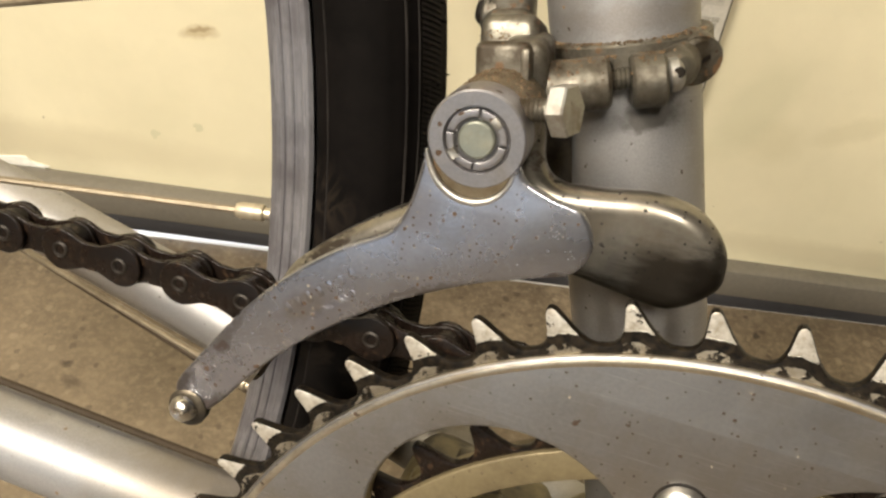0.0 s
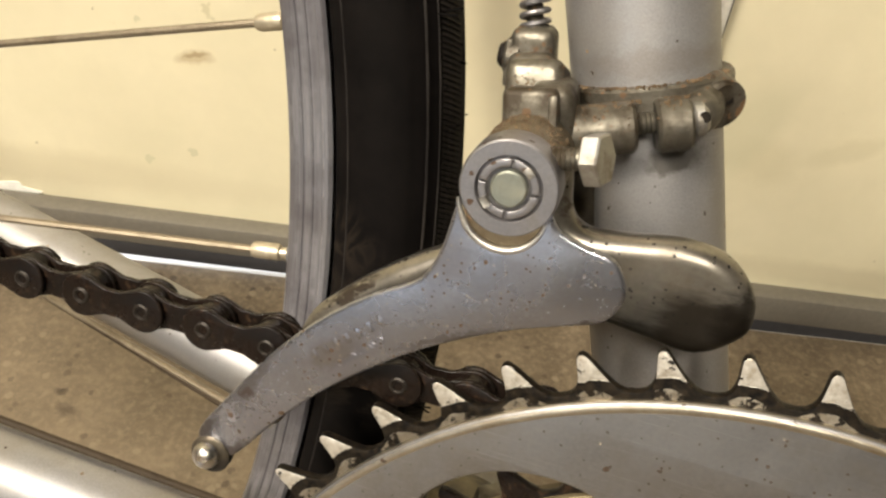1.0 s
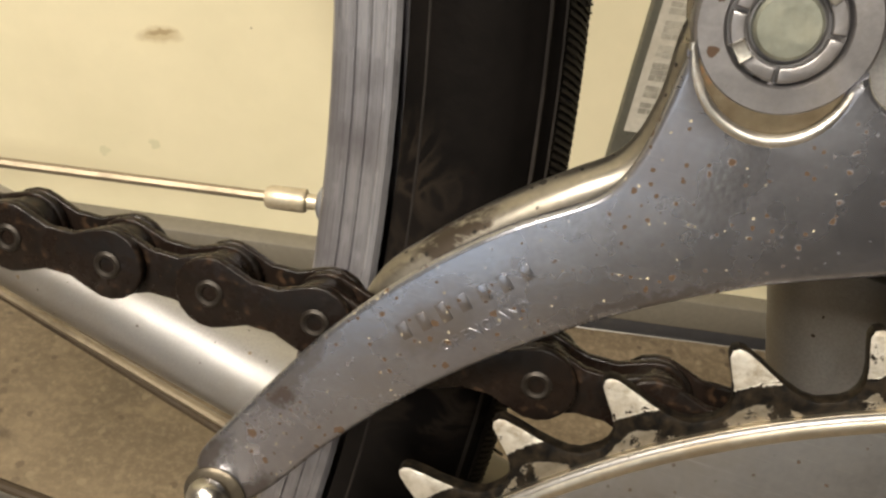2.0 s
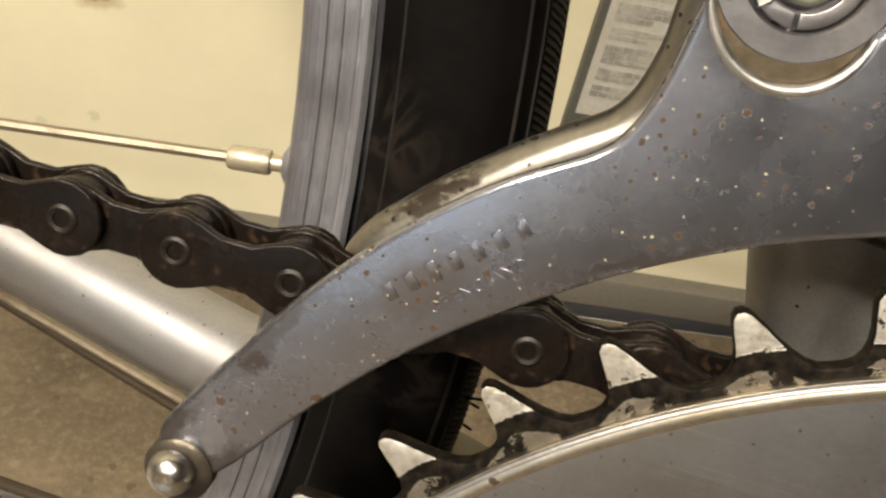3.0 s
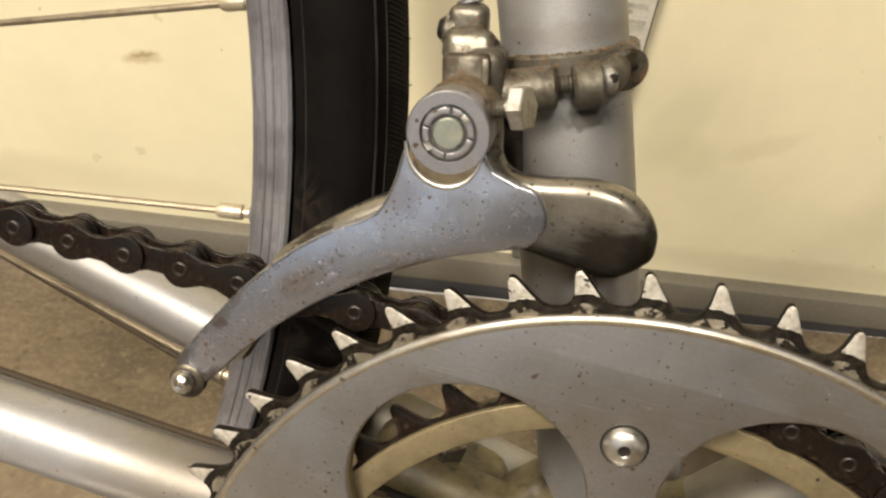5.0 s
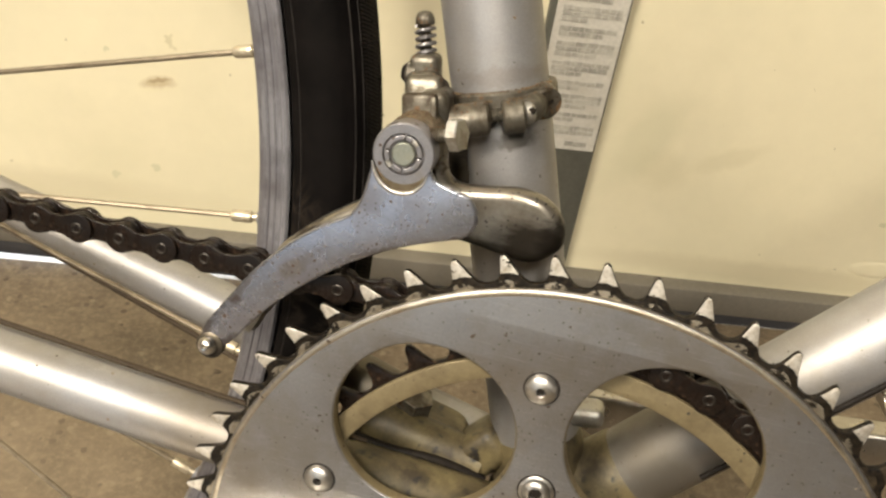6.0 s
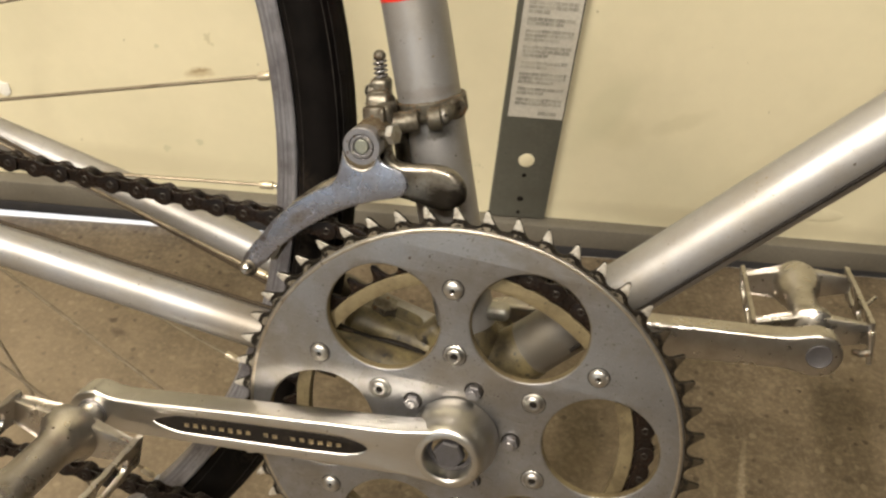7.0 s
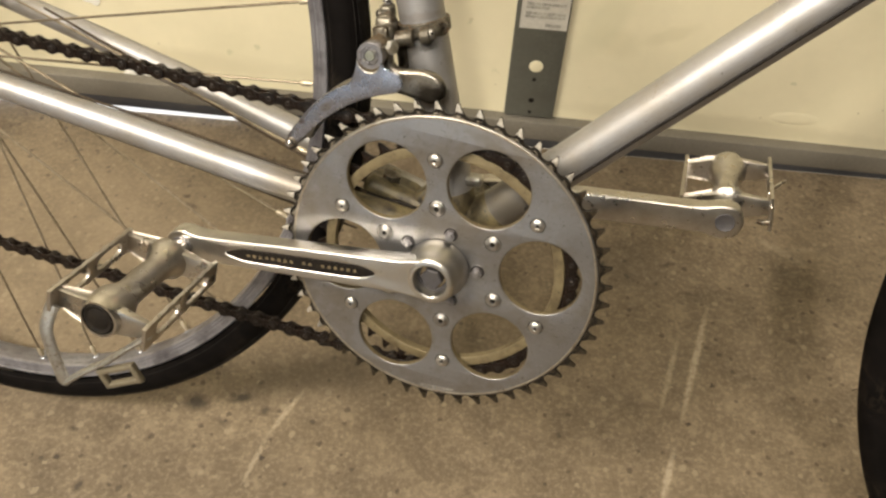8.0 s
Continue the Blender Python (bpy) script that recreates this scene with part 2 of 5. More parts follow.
    nt.links.new(mix(nt, black_at, grey(0.45), grey(0.5)), p.inputs["Roughness"])
    nt.links.new(mix(nt, sums("MAXIMUM", black_at, dark_low_right), grey(0.5), grey(0.12)), p.inputs["Specular IOR Level"])
    bp = node(nt, "ShaderNodeBump", Strength=0.35, Distance=0.0006)
    nt.links.new(sums("MULTIPLY_ADD", black_at, 0.7, fine), bp.inputs["Height"])
    nt.links.new(bp.outputs["Normal"], p.inputs["Normal"])
    return m


m_teeth = grimy_band()
m_brass = worn("stained_inner_ring", (0.195, 0.156, 0.088), (0.075, 0.055, 0.027), 0.5, (0.38, 0.55), 1000, 70, (0.44, 0.66), GREASE, bump=0.08, dots=((420, 0.22, 0.86), (800, 0.26, 0.78, (0.05, 0.035, 0.018))))
m_chain = worn("oily_dark_chain", (0.0098, 0.0063, 0.0048), (0.0035, 0.0029, 0.0025), 0.05, (0.20, 0.34), 520, 240, (0.45, 0.7), (0.034, 0.020, 0.012), 620, (0.61, 0.72), 0.26, gloss=0.17, dirt_rough=0.40)
m_pin = worn("rubbed_chain_pin", (0.026, 0.021, 0.017), (0.010, 0.008, 0.007), 0.7, (0.36, 0.52), 1500, 600, (0.5, 0.7))
m_chrome = worn("polished_alloy", (0.54, 0.527, 0.50), (0.42, 0.39, 0.345), 1.0, (0.29, 0.37), 1800, 40, (0.45, 0.95), (0.035, 0.019, 0.009), bump=0.01, grainy=0.10, dirt_metal=1.0, dirt_rough=0.38, dots=((190, 0.14, 0.93), (480, 0.22, 0.95)), lines=0.15)
m_pedal = worn("dull_pedal_steel", (0.48, 0.455, 0.42), (0.27, 0.23, 0.175), 1.0, (0.24, 0.34), 1500, 60, (0.45, 0.9), (0.035, 0.019, 0.009), bump=0.02, dirt_metal=0.95, dirt_rough=0.38, dots=((260, 0.25, 0.85),))
m_collar = worn("brown_varnished_collar", (0.185, 0.152, 0.102), (0.055, 0.035, 0.015), 0.7, (0.34, 0.48), 900, 200, (0.38, 0.68), RUST, bump=0.14, dots=((500, 0.3, 0.7), (800, 0.34, 0.6, (0.11, 0.06, 0.025))))
m_edge = worn("rubbed_golden_edge", (0.52, 0.475, 0.395), (0.26, 0.21, 0.145), 1.0, (0.30, 0.42), 1500, 90, (0.42, 0.72), (0.035, 0.019, 0.009), bump=0.02, dirt_metal=0.9, dirt_rough=0.45, dots=((300, 0.25, 0.8),))
m_dark_steel = worn("greasy_steel_and_dark_fill", (0.085, 0.070, 0.050), (0.016, 0.012, 0.008), 0.7, (0.3, 0.45), 1500, 150, (0.38, 0.6), RUST, bump=0.08, dots=((420, 0.3, 0.8),))
m_axle = worn("dull_axle_end", (0.085, 0.08, 0.085), (0.05, 0.045, 0.042), 0.6, (0.45, 0.6), 900, 200, (0.45, 0.7))
m_bracket = worn("yellowed_bracket", (0.17, 0.145, 0.10), (0.10, 0.083, 0.055), 0.4, (0.35, 0.5), 900, 120, (0.45, 0.7))
m_bolt = worn("cleaned_bolt_steel", (0.50, 0.485, 0.46), (0.2, 0.16, 0.12), 1.0, (0.30, 0.42), 1500, 300, (0.55, 0.8))
# mark at (0.046, 0.046, 0.052) paints the chainring's shade on the down tube
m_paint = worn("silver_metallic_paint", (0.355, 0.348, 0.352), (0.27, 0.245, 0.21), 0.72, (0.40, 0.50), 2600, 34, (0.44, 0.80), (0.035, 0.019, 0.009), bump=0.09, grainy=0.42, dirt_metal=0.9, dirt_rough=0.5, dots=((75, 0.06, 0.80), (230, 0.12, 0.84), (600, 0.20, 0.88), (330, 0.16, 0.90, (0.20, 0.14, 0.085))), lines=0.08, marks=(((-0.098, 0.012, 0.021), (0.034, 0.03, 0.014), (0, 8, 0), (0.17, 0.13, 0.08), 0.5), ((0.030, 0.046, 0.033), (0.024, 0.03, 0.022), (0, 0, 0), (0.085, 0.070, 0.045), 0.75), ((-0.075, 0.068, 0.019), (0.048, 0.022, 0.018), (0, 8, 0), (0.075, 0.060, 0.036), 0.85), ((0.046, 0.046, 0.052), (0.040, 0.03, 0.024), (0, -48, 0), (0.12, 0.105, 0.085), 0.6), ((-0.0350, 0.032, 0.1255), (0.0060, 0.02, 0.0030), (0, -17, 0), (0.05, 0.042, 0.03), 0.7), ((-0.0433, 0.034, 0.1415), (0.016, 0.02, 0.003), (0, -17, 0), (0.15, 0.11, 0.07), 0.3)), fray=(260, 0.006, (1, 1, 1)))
m_grime = worn("greasy_grime", (0.130, 0.103, 0.050), (0.028, 0.020, 0.010), 0.12, (0.36, 0.56), 900, 60, (0.38, 0.62), GREASE, 250, (0.60, 0.70), 0.2)
m_rim = worn("scored_alloy_rim", (0.29, 0.30, 0.335), (0.17, 0.17, 0.19), 0.85, (0.35, 0.5), 900, 25, (0.48, 0.72), (0.08, 0.07, 0.065), 300, (0.70, 0.75), 0.05)
def scored_rim():
    """Alloy with fine rings scored by the brakes."""
    m, nt, p = shader("scored_alloy_rim")
    tc = nt.nodes.new("ShaderNodeTexCoord")
    off = nt.nodes.new("ShaderNodeVectorMath")
    off.operation = "SUBTRACT"
    off.inputs[1].default_value = (-0.4143, 0.0, 0.0635)
    nt.links.new(tc.outputs["Object"], off.inputs[0])
    flat_ = nt.nodes.new("ShaderNodeVectorMath")
    flat_.operation = "MULTIPLY"
    flat_.inputs[1].default_value = (1, 0, 1)
    nt.links.new(off.outputs["Vector"], flat_.inputs[0])
    rad = nt.nodes.new("ShaderNodeVectorMath")
    rad.operation = "LENGTH"
    nt.links.new(flat_.outputs["Vector"], rad.inputs[0])
    streak = nt.nodes.new("ShaderNodeCombineXYZ")
    nt.links.new(rad.outputs["Value"], streak.inputs["X"])
    slow = noise_tex(nt, tc.outputs["Object"], 26, 5, 0.65)
    shift = nt.nodes.new("ShaderNodeMath")
    shift.operation = "MULTIPLY"
    shift.inputs[1].default_value = 0.0035
    nt.links.new(slow, shift.inputs[0])
    nt.links.new(shift.outputs[0], streak.inputs["Y"])
    lines = noise_tex(nt, streak.outputs["Vector"], 1500, 4, 0.7)
    col = ramp(nt, lines, [(0.30, (0.120, 0.117, 0.128)), (0.47, (0.240, 0.237, 0.258)), (0.70, (0.37, 0.362, 0.382))])
    col = mix(nt, ramp(nt, slow, [(0.44, grey(0.0)), (0.62, grey(0.75))]), col, (0.105, 0.095, 0.105))
    nt.links.new(col, p.inputs["Base Color"])
    p.inputs["Metallic"].default_value = 0.75
    nt.links.new(ramp(nt, lines, [(0.3, grey(0.55)), (0.7, grey(0.38))]), p.inputs["Roughness"])
    bp = node(nt, "ShaderNodeBump", Strength=0.12, Distance=0.0004)
    nt.links.new(lines, bp.inputs["Height"])
    nt.links.new(bp.outputs["Normal"], p.inputs["Normal"])
    return m


m_scored = scored_rim()
m_spoke = worn("tarnished_spoke", (0.24, 0.20, 0.145), (0.10, 0.075, 0.045), 0.8, (0.35, 0.5), 1200, 100, (0.45, 0.7))
m_nipple = worn("brass_nipple", (0.50, 0.44, 0.33), (0.3, 0.24, 0.16), 0.8, (0.38, 0.5), 1200, 300, (0.5, 0.7))
m_dark = worn("blackened_recess", (0.010, 0.008, 0.0065), (0.022, 0.017, 0.012), 0.0, (0.55, 0.75), 900, 200, gloss=0.12)
m_gold = worn("gold_relief", (0.25, 0.195, 0.11), (0.06, 0.045, 0.025), 0.7, (0.4, 0.55), 900, 300, (0.45, 0.65))
m_wire = worn("old_cable", (0.040, 0.028, 0.017), (0.022, 0.015, 0.009), 0.0, (0.6, 0.75), 1200, 90, gloss=0.2)


def rubber():
    """Black rubber with brown swirled scuffs."""
    m, nt, p = shader("scuffed_black_rubber")
    vec = coords(nt)
    base = ramp(nt, noise_tex(nt, vec, 60, 5, 0.65), [(0.35, (0.0026, 0.0023, 0.0022)), (0.7, (0.0064, 0.0053, 0.0049))])
    swirl = node(nt, "ShaderNodeTexNoise", Scale=60.0, Detail=3, Roughness=0.6, Distortion=1.8)
    nt.links.new(vec, swirl.inputs["Vector"])
    line = ramp(nt, swirl.outputs["Fac"], [(0.44, grey(0)), (0.50, grey(0.9)), (0.58, grey(0))])
    where = ramp(nt, noise_tex(nt, vec, 22, 2, 0.5), [(0.55, grey(0)), (0.68, grey(0.9))])
    col = mix(nt, times(nt, line, where), base, (0.020, 0.0155, 0.012))
    nt.links.new(col, p.inputs["Base Color"])
    p.inputs["Roughness"].default_value = 0.62
    p.inputs["Specular IOR Level"].default_value = 0.035
    bp = node(nt, "ShaderNodeBump", Strength=0.2, Distance=0.0006)
    nt.links.new(noise_tex(nt, vec, 700, 3, 0.6), bp.inputs["Height"])
    nt.links.new(bp.outputs["Normal"], p.inputs["Normal"])
    return m


m_tyre = rubber()
m_ridge = worn("rubbed_rubber_ridge", (0.020, 0.017, 0.0155), (0.009, 0.0075, 0.007), 0.0, (0.6, 0.7), 900, 80, (0.4, 0.6), gloss=0.1)
m_red = worn("red_decal", (0.55, 0.025, 0.015), (0.40, 0.02, 0.012), 0.0, (0.3, 0.4), 900, 60)
# mark at (0.144, 0.4625, 0.167): tall soft patch, darker and greener, beside the strip
m_cream = worn("cream_door_paint", (0.70, 0.636, 0.45), (0.61, 0.560, 0.385), 0.0, (0.42, 0.55), 60, 5.0, (0.46, 0.80), (0.56, 0.505, 0.335), grainy=0.06, bump=0.0, dots=((14, 0.13, 0.74), (30, 0.14, 0.78, (0.56, 0.525, 0.355)), (85, 0.12, 0.90, (0.42, 0.37, 0.24))), marks=(((-0.2313, 0.4625, 0.1746), (0.0145, 0.05, 0.0062), (0, -9, 0), (0.34, 0.24, 0.115), 0.55), ((-0.2300, 0.4625, 0.1765), (0.010, 0.05, 0.0022), (0, -12, 0), (0.22, 0.15, 0.07), 0.5), ((0.160, 0.4625, 0.146), (0.030, 0.05, 0.020), (0, 20, 0), (0.50, 0.45, 0.28), 0.28), ((0.216, 0.4625, 0.160), (0.034, 0.05, 0.010), (0, -25, 0), (0.50, 0.45, 0.28), 0.28), ((0.30, 0.4625, 0.048), (0.20, 0.05, 0.014), (0, 2, 0), (0.50, 0.44, 0.29), 0.5), ((0.144, 0.4625, 0.167), (0.022, 0.05, 0.05), (0, 25, 0), (0.55, 0.52, 0.35), 0.45), ((-0.40, 0.4625, 0.07), (0.25, 0.05, 0.020), (0, 1, 0), (0.52, 0.46, 0.31), 0.45)), fray=(55, 0.012, (1, 1, 1)))
m_steel = worn("galvanised_grey_steel", (0.185, 0.168, 0.138), (0.15, 0.134, 0.106), 0.25, (0.45, 0.6), 260, 14, (0.45, 0.7), (0.10, 0.085, 0.065), bump=0.05, dots=((60, 0.1, 0.85), (160, 0.16, 0.85)), marks=(((0.082, 0.4545, 0.135), (0.035, 0.05, 0.025), (0, 30, 0), (0.12, 0.105, 0.08), 0.5),), fray=(60, 0.012, (1, 1, 1)))
m_stile = worn("dark_galvanised_strip", (0.130, 0.130, 0.110), (0.10, 0.098, 0.08), 0.25, (0.42, 0.55), 260, 18, (0.45, 0.7), (0.06, 0.055, 0.045), bump=0.05, dots=((60, 0.1, 0.88), (160, 0.16, 0.9)))
m_seal = worn("black_door_seal", (0.030, 0.029, 0.032), (0.05, 0.045, 0.04), 0.0, (0.6, 0.8), 300, 20)
m_label = worn("weathered_paper_label", (0.50, 0.475, 0.42), (0.42, 0.39, 0.33), 0.0, (0.5, 0.7), 300, 25, (0.5, 0.7))
m_ink = worn("faded_ink", (0.26, 0.247, 0.215), (0.40, 0.38, 0.33), 0.0, (0.6, 0.8), 300, 90, (0.4, 0.6))
# plaster of the unseen walls and ceiling, made very dark to cut bounced light
m_plaster = worn("dark_garage_plaster", (0.060, 0.055, 0.048), (0.042, 0.038, 0.033), 0.0, (0.7, 0.9), 60, 2.0)
m_chip = worn("white_paint_chip", (0.85, 0.83, 0.76), (0.75, 0.72, 0.64), 0.0, (0.5, 0.6), 300, 40)


def concrete():
    """Brown worn concrete with its own stains, scrapes, pits and pale flecks."""
    m, nt, p = shader("stained_concrete")
    vec = coords(nt)
    wob = ragged(nt, vec, 14, 0.02)
    a = noise_tex(nt, vec, 5.0, 6, 0.62)
    b = noise_tex(nt, wob, 24, 6, 0.66)
    c = noise_tex(nt, vec, 210, 5, 0.7)
    col = ramp(nt, a, [(0.36, (0.094, 0.068, 0.042)), (0.50, (0.126, 0.093, 0.058)), (0.64, (0.172, 0.130, 0.083))])
    col = mix(nt, 0.5, col, ramp(nt, b, [(0.32, (0.036, 0.026, 0.015)), (0.48, (0.118, 0.088, 0.053)), (0.68, (0.245, 0.190, 0.122))]))
    col = mix(nt, 0.27, col, ramp(nt, c, [(0.34, (0.016, 0.011, 0.007)), (0.5, (0.100, 0.076, 0.049)), (0.66, (0.32, 0.26, 0.185))]))
    col = mix(nt, times(nt, dot_mask(nt, vec, 42, 0.15, 0.80, 9), 0.85), col, (0.020, 0.013, 0.008))
    col = mix(nt, times(nt, dot_mask(nt, vec, 130, 0.17, 0.84, 14), 0.5), col, (0.27, 0.22, 0.155))
    col = mix(nt, times(nt, ramp(nt, noise_tex(nt, wob, 60, 5, 0.7), [(0.54, grey(0)), (0.66, grey(1))]), 0.55), col, (0.205, 0.160, 0.105))
    col = mix(nt, times(nt, ramp(nt, noise_tex(nt, wob, 38, 5, 0.72), [(0.58, grey(0)), (0.70, grey(1))]), 0.4), col, (0.040, 0.027, 0.016))
    col = mix(nt, times(nt, dot_mask(nt, vec, 75, 0.27, 0.60, 7), 0.60), col, (0.235, 0.190, 0.130))
    col = mix(nt, times(nt, dot_mask(nt, vec, 95, 0.30, 0.66, 9), 0.70), col, (0.036, 0.025, 0.015))
    edge = ragged(nt, vec, 130, 0.012)
    # one broad uneven patch of paler floor colour on the left, towards the door
    col = mix(nt, times(nt, mark(nt, ragged(nt, vec, 9, 0.12), (-0.36, 0.24, 0), (0.24, 0.17, 0.05), (0, 0, 0), (0.2, 1.2)), 0.45), col, (0.215, 0.168, 0.112))
    dark, pale = (0.026, 0.018, 0.011), (0.34, 0.285, 0.205)
    for x, y, rx, ry, turn, k in OIL:
        col = mix(nt, times(nt, mark(nt, edge, (x, y, 0), (rx, ry, 0.05), (0, 0, turn), (0.3, 1.2)), k), col, dark)
    chips = ragged(nt, vec, 260, 0.006)
    broken = ramp(nt, noise_tex(nt, vec, 150, 4, 0.7), [(0.36, grey(0.25)), (0.56, grey(1))])
    for x0, y0, x1, y1, wide, k in SCRAPES:
        turn = math.degrees(math.atan2(y1 - y0, x1 - x0))
        long_ = math.hypot(x1 - x0, y1 - y0) / 2
        one = mark(nt, chips, ((x0 + x1) / 2, (y0 + y1) / 2, 0), (long_, wide, 0.05), (0, 0, turn), (0.6, 1.15))
        col = mix(nt, times(nt, times(nt, one, broken), k), col, pale)
    nt.links.new(col, p.inputs["Base Color"])
    nt.links.new(ramp(nt, b, [(0.3, grey(0.5)), (0.7, grey(0.72))]), p.inputs["Roughness"])
    bp = node(nt, "ShaderNodeBump", Strength=0.5, Distance=0.002)
    nt.links.new(b, bp.inputs["Height"])
    bq = node(nt, "ShaderNodeBump", Strength=0.25, Distance=0.0008)
    nt.links.new(c, bq.inputs["Height"])
    nt.links.new(bp.outputs["Normal"], bq.inputs["Normal"])
    nt.links.new(bq.outputs["Normal"], p.inputs["Normal"])
    return m


# stains: x, y, half sizes, turn, strength; scrapes: two ends, half width, strength
OIL = ((-0.212, 0.055, 0.013, 0.01, 0, 0.95),
       (-0.173, 0.064, 0.012, 0.006, 20, 0.95),
       (-0.311, 0.017, 0.005, 0.004, 0, 0.8),
       (-0.3155, -0.012, 0.004, 0.004, 0, 0.9),
       (-0.288, -0.036, 0.005, 0.008, 0, 0.85),
       (0.233, 0.277, 0.01, 0.003, 15, 0.8),
       (0.2506, 0.273, 0.003, 0.003, 0, 0.8),
       (0.2503, 0.238, 0.012, 0.002, 0, 0.5),
       (0.3467, 0.19, 0.006, 0.004, 30, 0.6),
       (-0.4352, 0.418, 0.008, 0.006, 0, 0.8),
       (-0.4297, 0.36, 0.006, 0.003, 0, 0.7),
       (-0.2933, 0.313, 0.004, 0.003, 0, 0.8),
       (-0.103, 0.098, 0.1, 0.035, 10, 0.4),
       (-0.150, 0.052, 0.007, 0.005, 40, 0.75),
       (-0.185, 0.038, 0.010, 0.004, -15, 0.6),
       (0.196, 0.268, 0.05, 0.05, 0, 0.25),
       (-0.2842, 0.298, 0.008, 0.005, 0, 0.6))
SCRAPES = ((0.267, 0.2195, 0.229, 0.0865, 0.0036, 0.75),
           (0.2335, 0.1765, 0.21, 0.0935, 0.003, 0.45),
           (0.219, 0.0545, 0.203, -0.0015, 0.0034, 0.7),
           (-0.119, 0.0785, -0.144, 0.0255, 0.0026, 0.6),
           (-0.142, 0.0285, -0.154, -0.0215, 0.0026, 0.55),
           (0.332, 0.3315, 0.382, 0.2945, 0.006, 0.3),
           (0.364, 0.3135, 0.402, 0.3205, 0.004, 0.25))
m_floor = concrete()


# ---------------------------------------------------------------- builders (millimetres in the bicycle's own axes)
MM = 0.001


def finish(me, material, smooth=35):
    me.materials.append(material)
    for poly in me.polygons:
        poly.use_smooth = True
    me.set_sharp_from_angle(angle=radians(smooth))
    return me


def part(name, bm, material, parent, label="", scale=MM, smooth=35):
    """One mesh object under a thing or a part; the bmesh is in millimetres of the parent's axes."""
    me = bpy.data.meshes.new(name)
    bmesh.ops.recalc_face_normals(bm, faces=bm.faces)
    bm.to_mesh(me)
    bm.free()
    me.transform(Matrix.Scale(scale, 4))
    ob = new(name, finish(me, material, smooth))
    ob.parent = parent
    return tagged(ob, label)


def share(ob, name, local):
    """Another object on the same mesh, under the same parent."""
    o = new(name, ob.data)
    o.parent, o.matrix_local = ob.parent, local
    return o


def spline(points, closed=True, steps=6):
    """A smooth line through a few corner points (Catmull-Rom)."""
    pts = [Vector(p) for p in points]
    n = len(pts)
    out = []
    for i in range(n if closed else n - 1):
        p0, p1, p2, p3 = [pts[(i + k) % n] if closed else pts[min(max(i + k, 0), n - 1)] for k in (-1, 0, 1, 2)]
        for s in range(steps):
            u = s / steps
            out.append(0.5 * (2 * p1 + (p2 - p0) * u + (2 * p0 - 5 * p1 + 4 * p2 - p3) * u * u + (3 * p1 - p0 - 3 * p2 + p3) * u ** 3))
    if not closed:
        out.append(pts[-1])
    return out


def circle(r, n=48, cx=0.0, cy=0.0, phase=0.0):
    return [Vector((cx + r * math.cos(phase + 2 * math.pi * i / n), cy + r * math.sin(phase + 2 * math.pi * i / n))) for i in range(n)]


def plate(outlines, y0, y1, bevel=0.25, res=2, merge=0.002):
    """A flat plate in the x-z plane from y0 to y1 with rounded edges: first its outline, then its holes."""
    cu = bpy.data.curves.new("plate", "CURVE")
    cu.dimensions, cu.fill_mode = "2D", "BOTH"
    cu.extrude = max((y1 - y0) / 2 - bevel, 0)
    cu.bevel_depth, cu.bevel_resolution, cu.offset = bevel, res, -bevel
    for line in outlines:
        sp = cu.splines.new("POLY")
        sp.points.add(len(line) - 1)
        sp.use_cyclic_u = True
        for q, v in zip(sp.points, line):
            q.co = (v[0], v[1], 0, 1)
    ob = new("plate", cu)
    bpy.context.view_layer.update()
    me = bpy.data.meshes.new_from_object(ob.evaluated_get(bpy.context.evaluated_depsgraph_get()))
    bpy.data.objects.remove(ob)
    bpy.data.curves.remove(cu)
    bm = bmesh.new()
    bm.from_mesh(me)
    bpy.data.meshes.remove(me)
    bmesh.ops.remove_doubles(bm, verts=bm.verts, dist=merge)
    mid = (y0 + y1) / 2
    for v in bm.verts:
        v.co = Vector((v.co.x, mid - v.co.z, v.co.y))
    return bm


def frame_to(axis):
    """A rotation that turns z to the given direction."""
    return Vector(axis).to_track_quat("Z", "Y").to_matrix().to_4x4()


def lathe(bm, profile, at=(0, 0, 0), axis=(0, 1, 0), n=32, squash=1.0):
    """Turns a profile of (radius, height) round an axis."""
    m = Matrix.Translation(at) @ frame_to(axis)
    rings = []
    for r, hgt in profile:
        if r < 1e-6:
            rings.append([bm.verts.new(m @ Vector((0, 0, hgt)))])
        else:
            rings.append([bm.verts.new(m @ Vector((r * math.cos(2 * math.pi * i / n), r * squash * math.sin(2 * math.pi * i / n), hgt))) for i in range(n)])
    for a, b in zip(rings, rings[1:]):
        for i in range(n):
            j = (i + 1) % n
            if len(a) == 1 and len(b) == 1:
                continue
            if len(a) == 1:
                bm.faces.new((a[0], b[i], b[j]))
            elif len(b) == 1:
                bm.faces.new((a[i], a[j], b[0]))
            else:
                bm.faces.new((a[i], a[j], b[j], b[i]))
    return bm


def rod(bm, a, b, r, n=16, round_=0.0, r2=None):
    """A capped bar from a to b with eased ends."""
    a, b = Vector(a), Vector(b)
    length = (b - a).length
    r2 = r if r2 is None else r2
    e = round_ or min(r, r2) * 0.15
    return lathe(bm, [(0, 0), (r - e, 0), (r, e), (r2, length - e), (r2 - e, length), (0, length)], a, b - a, n)


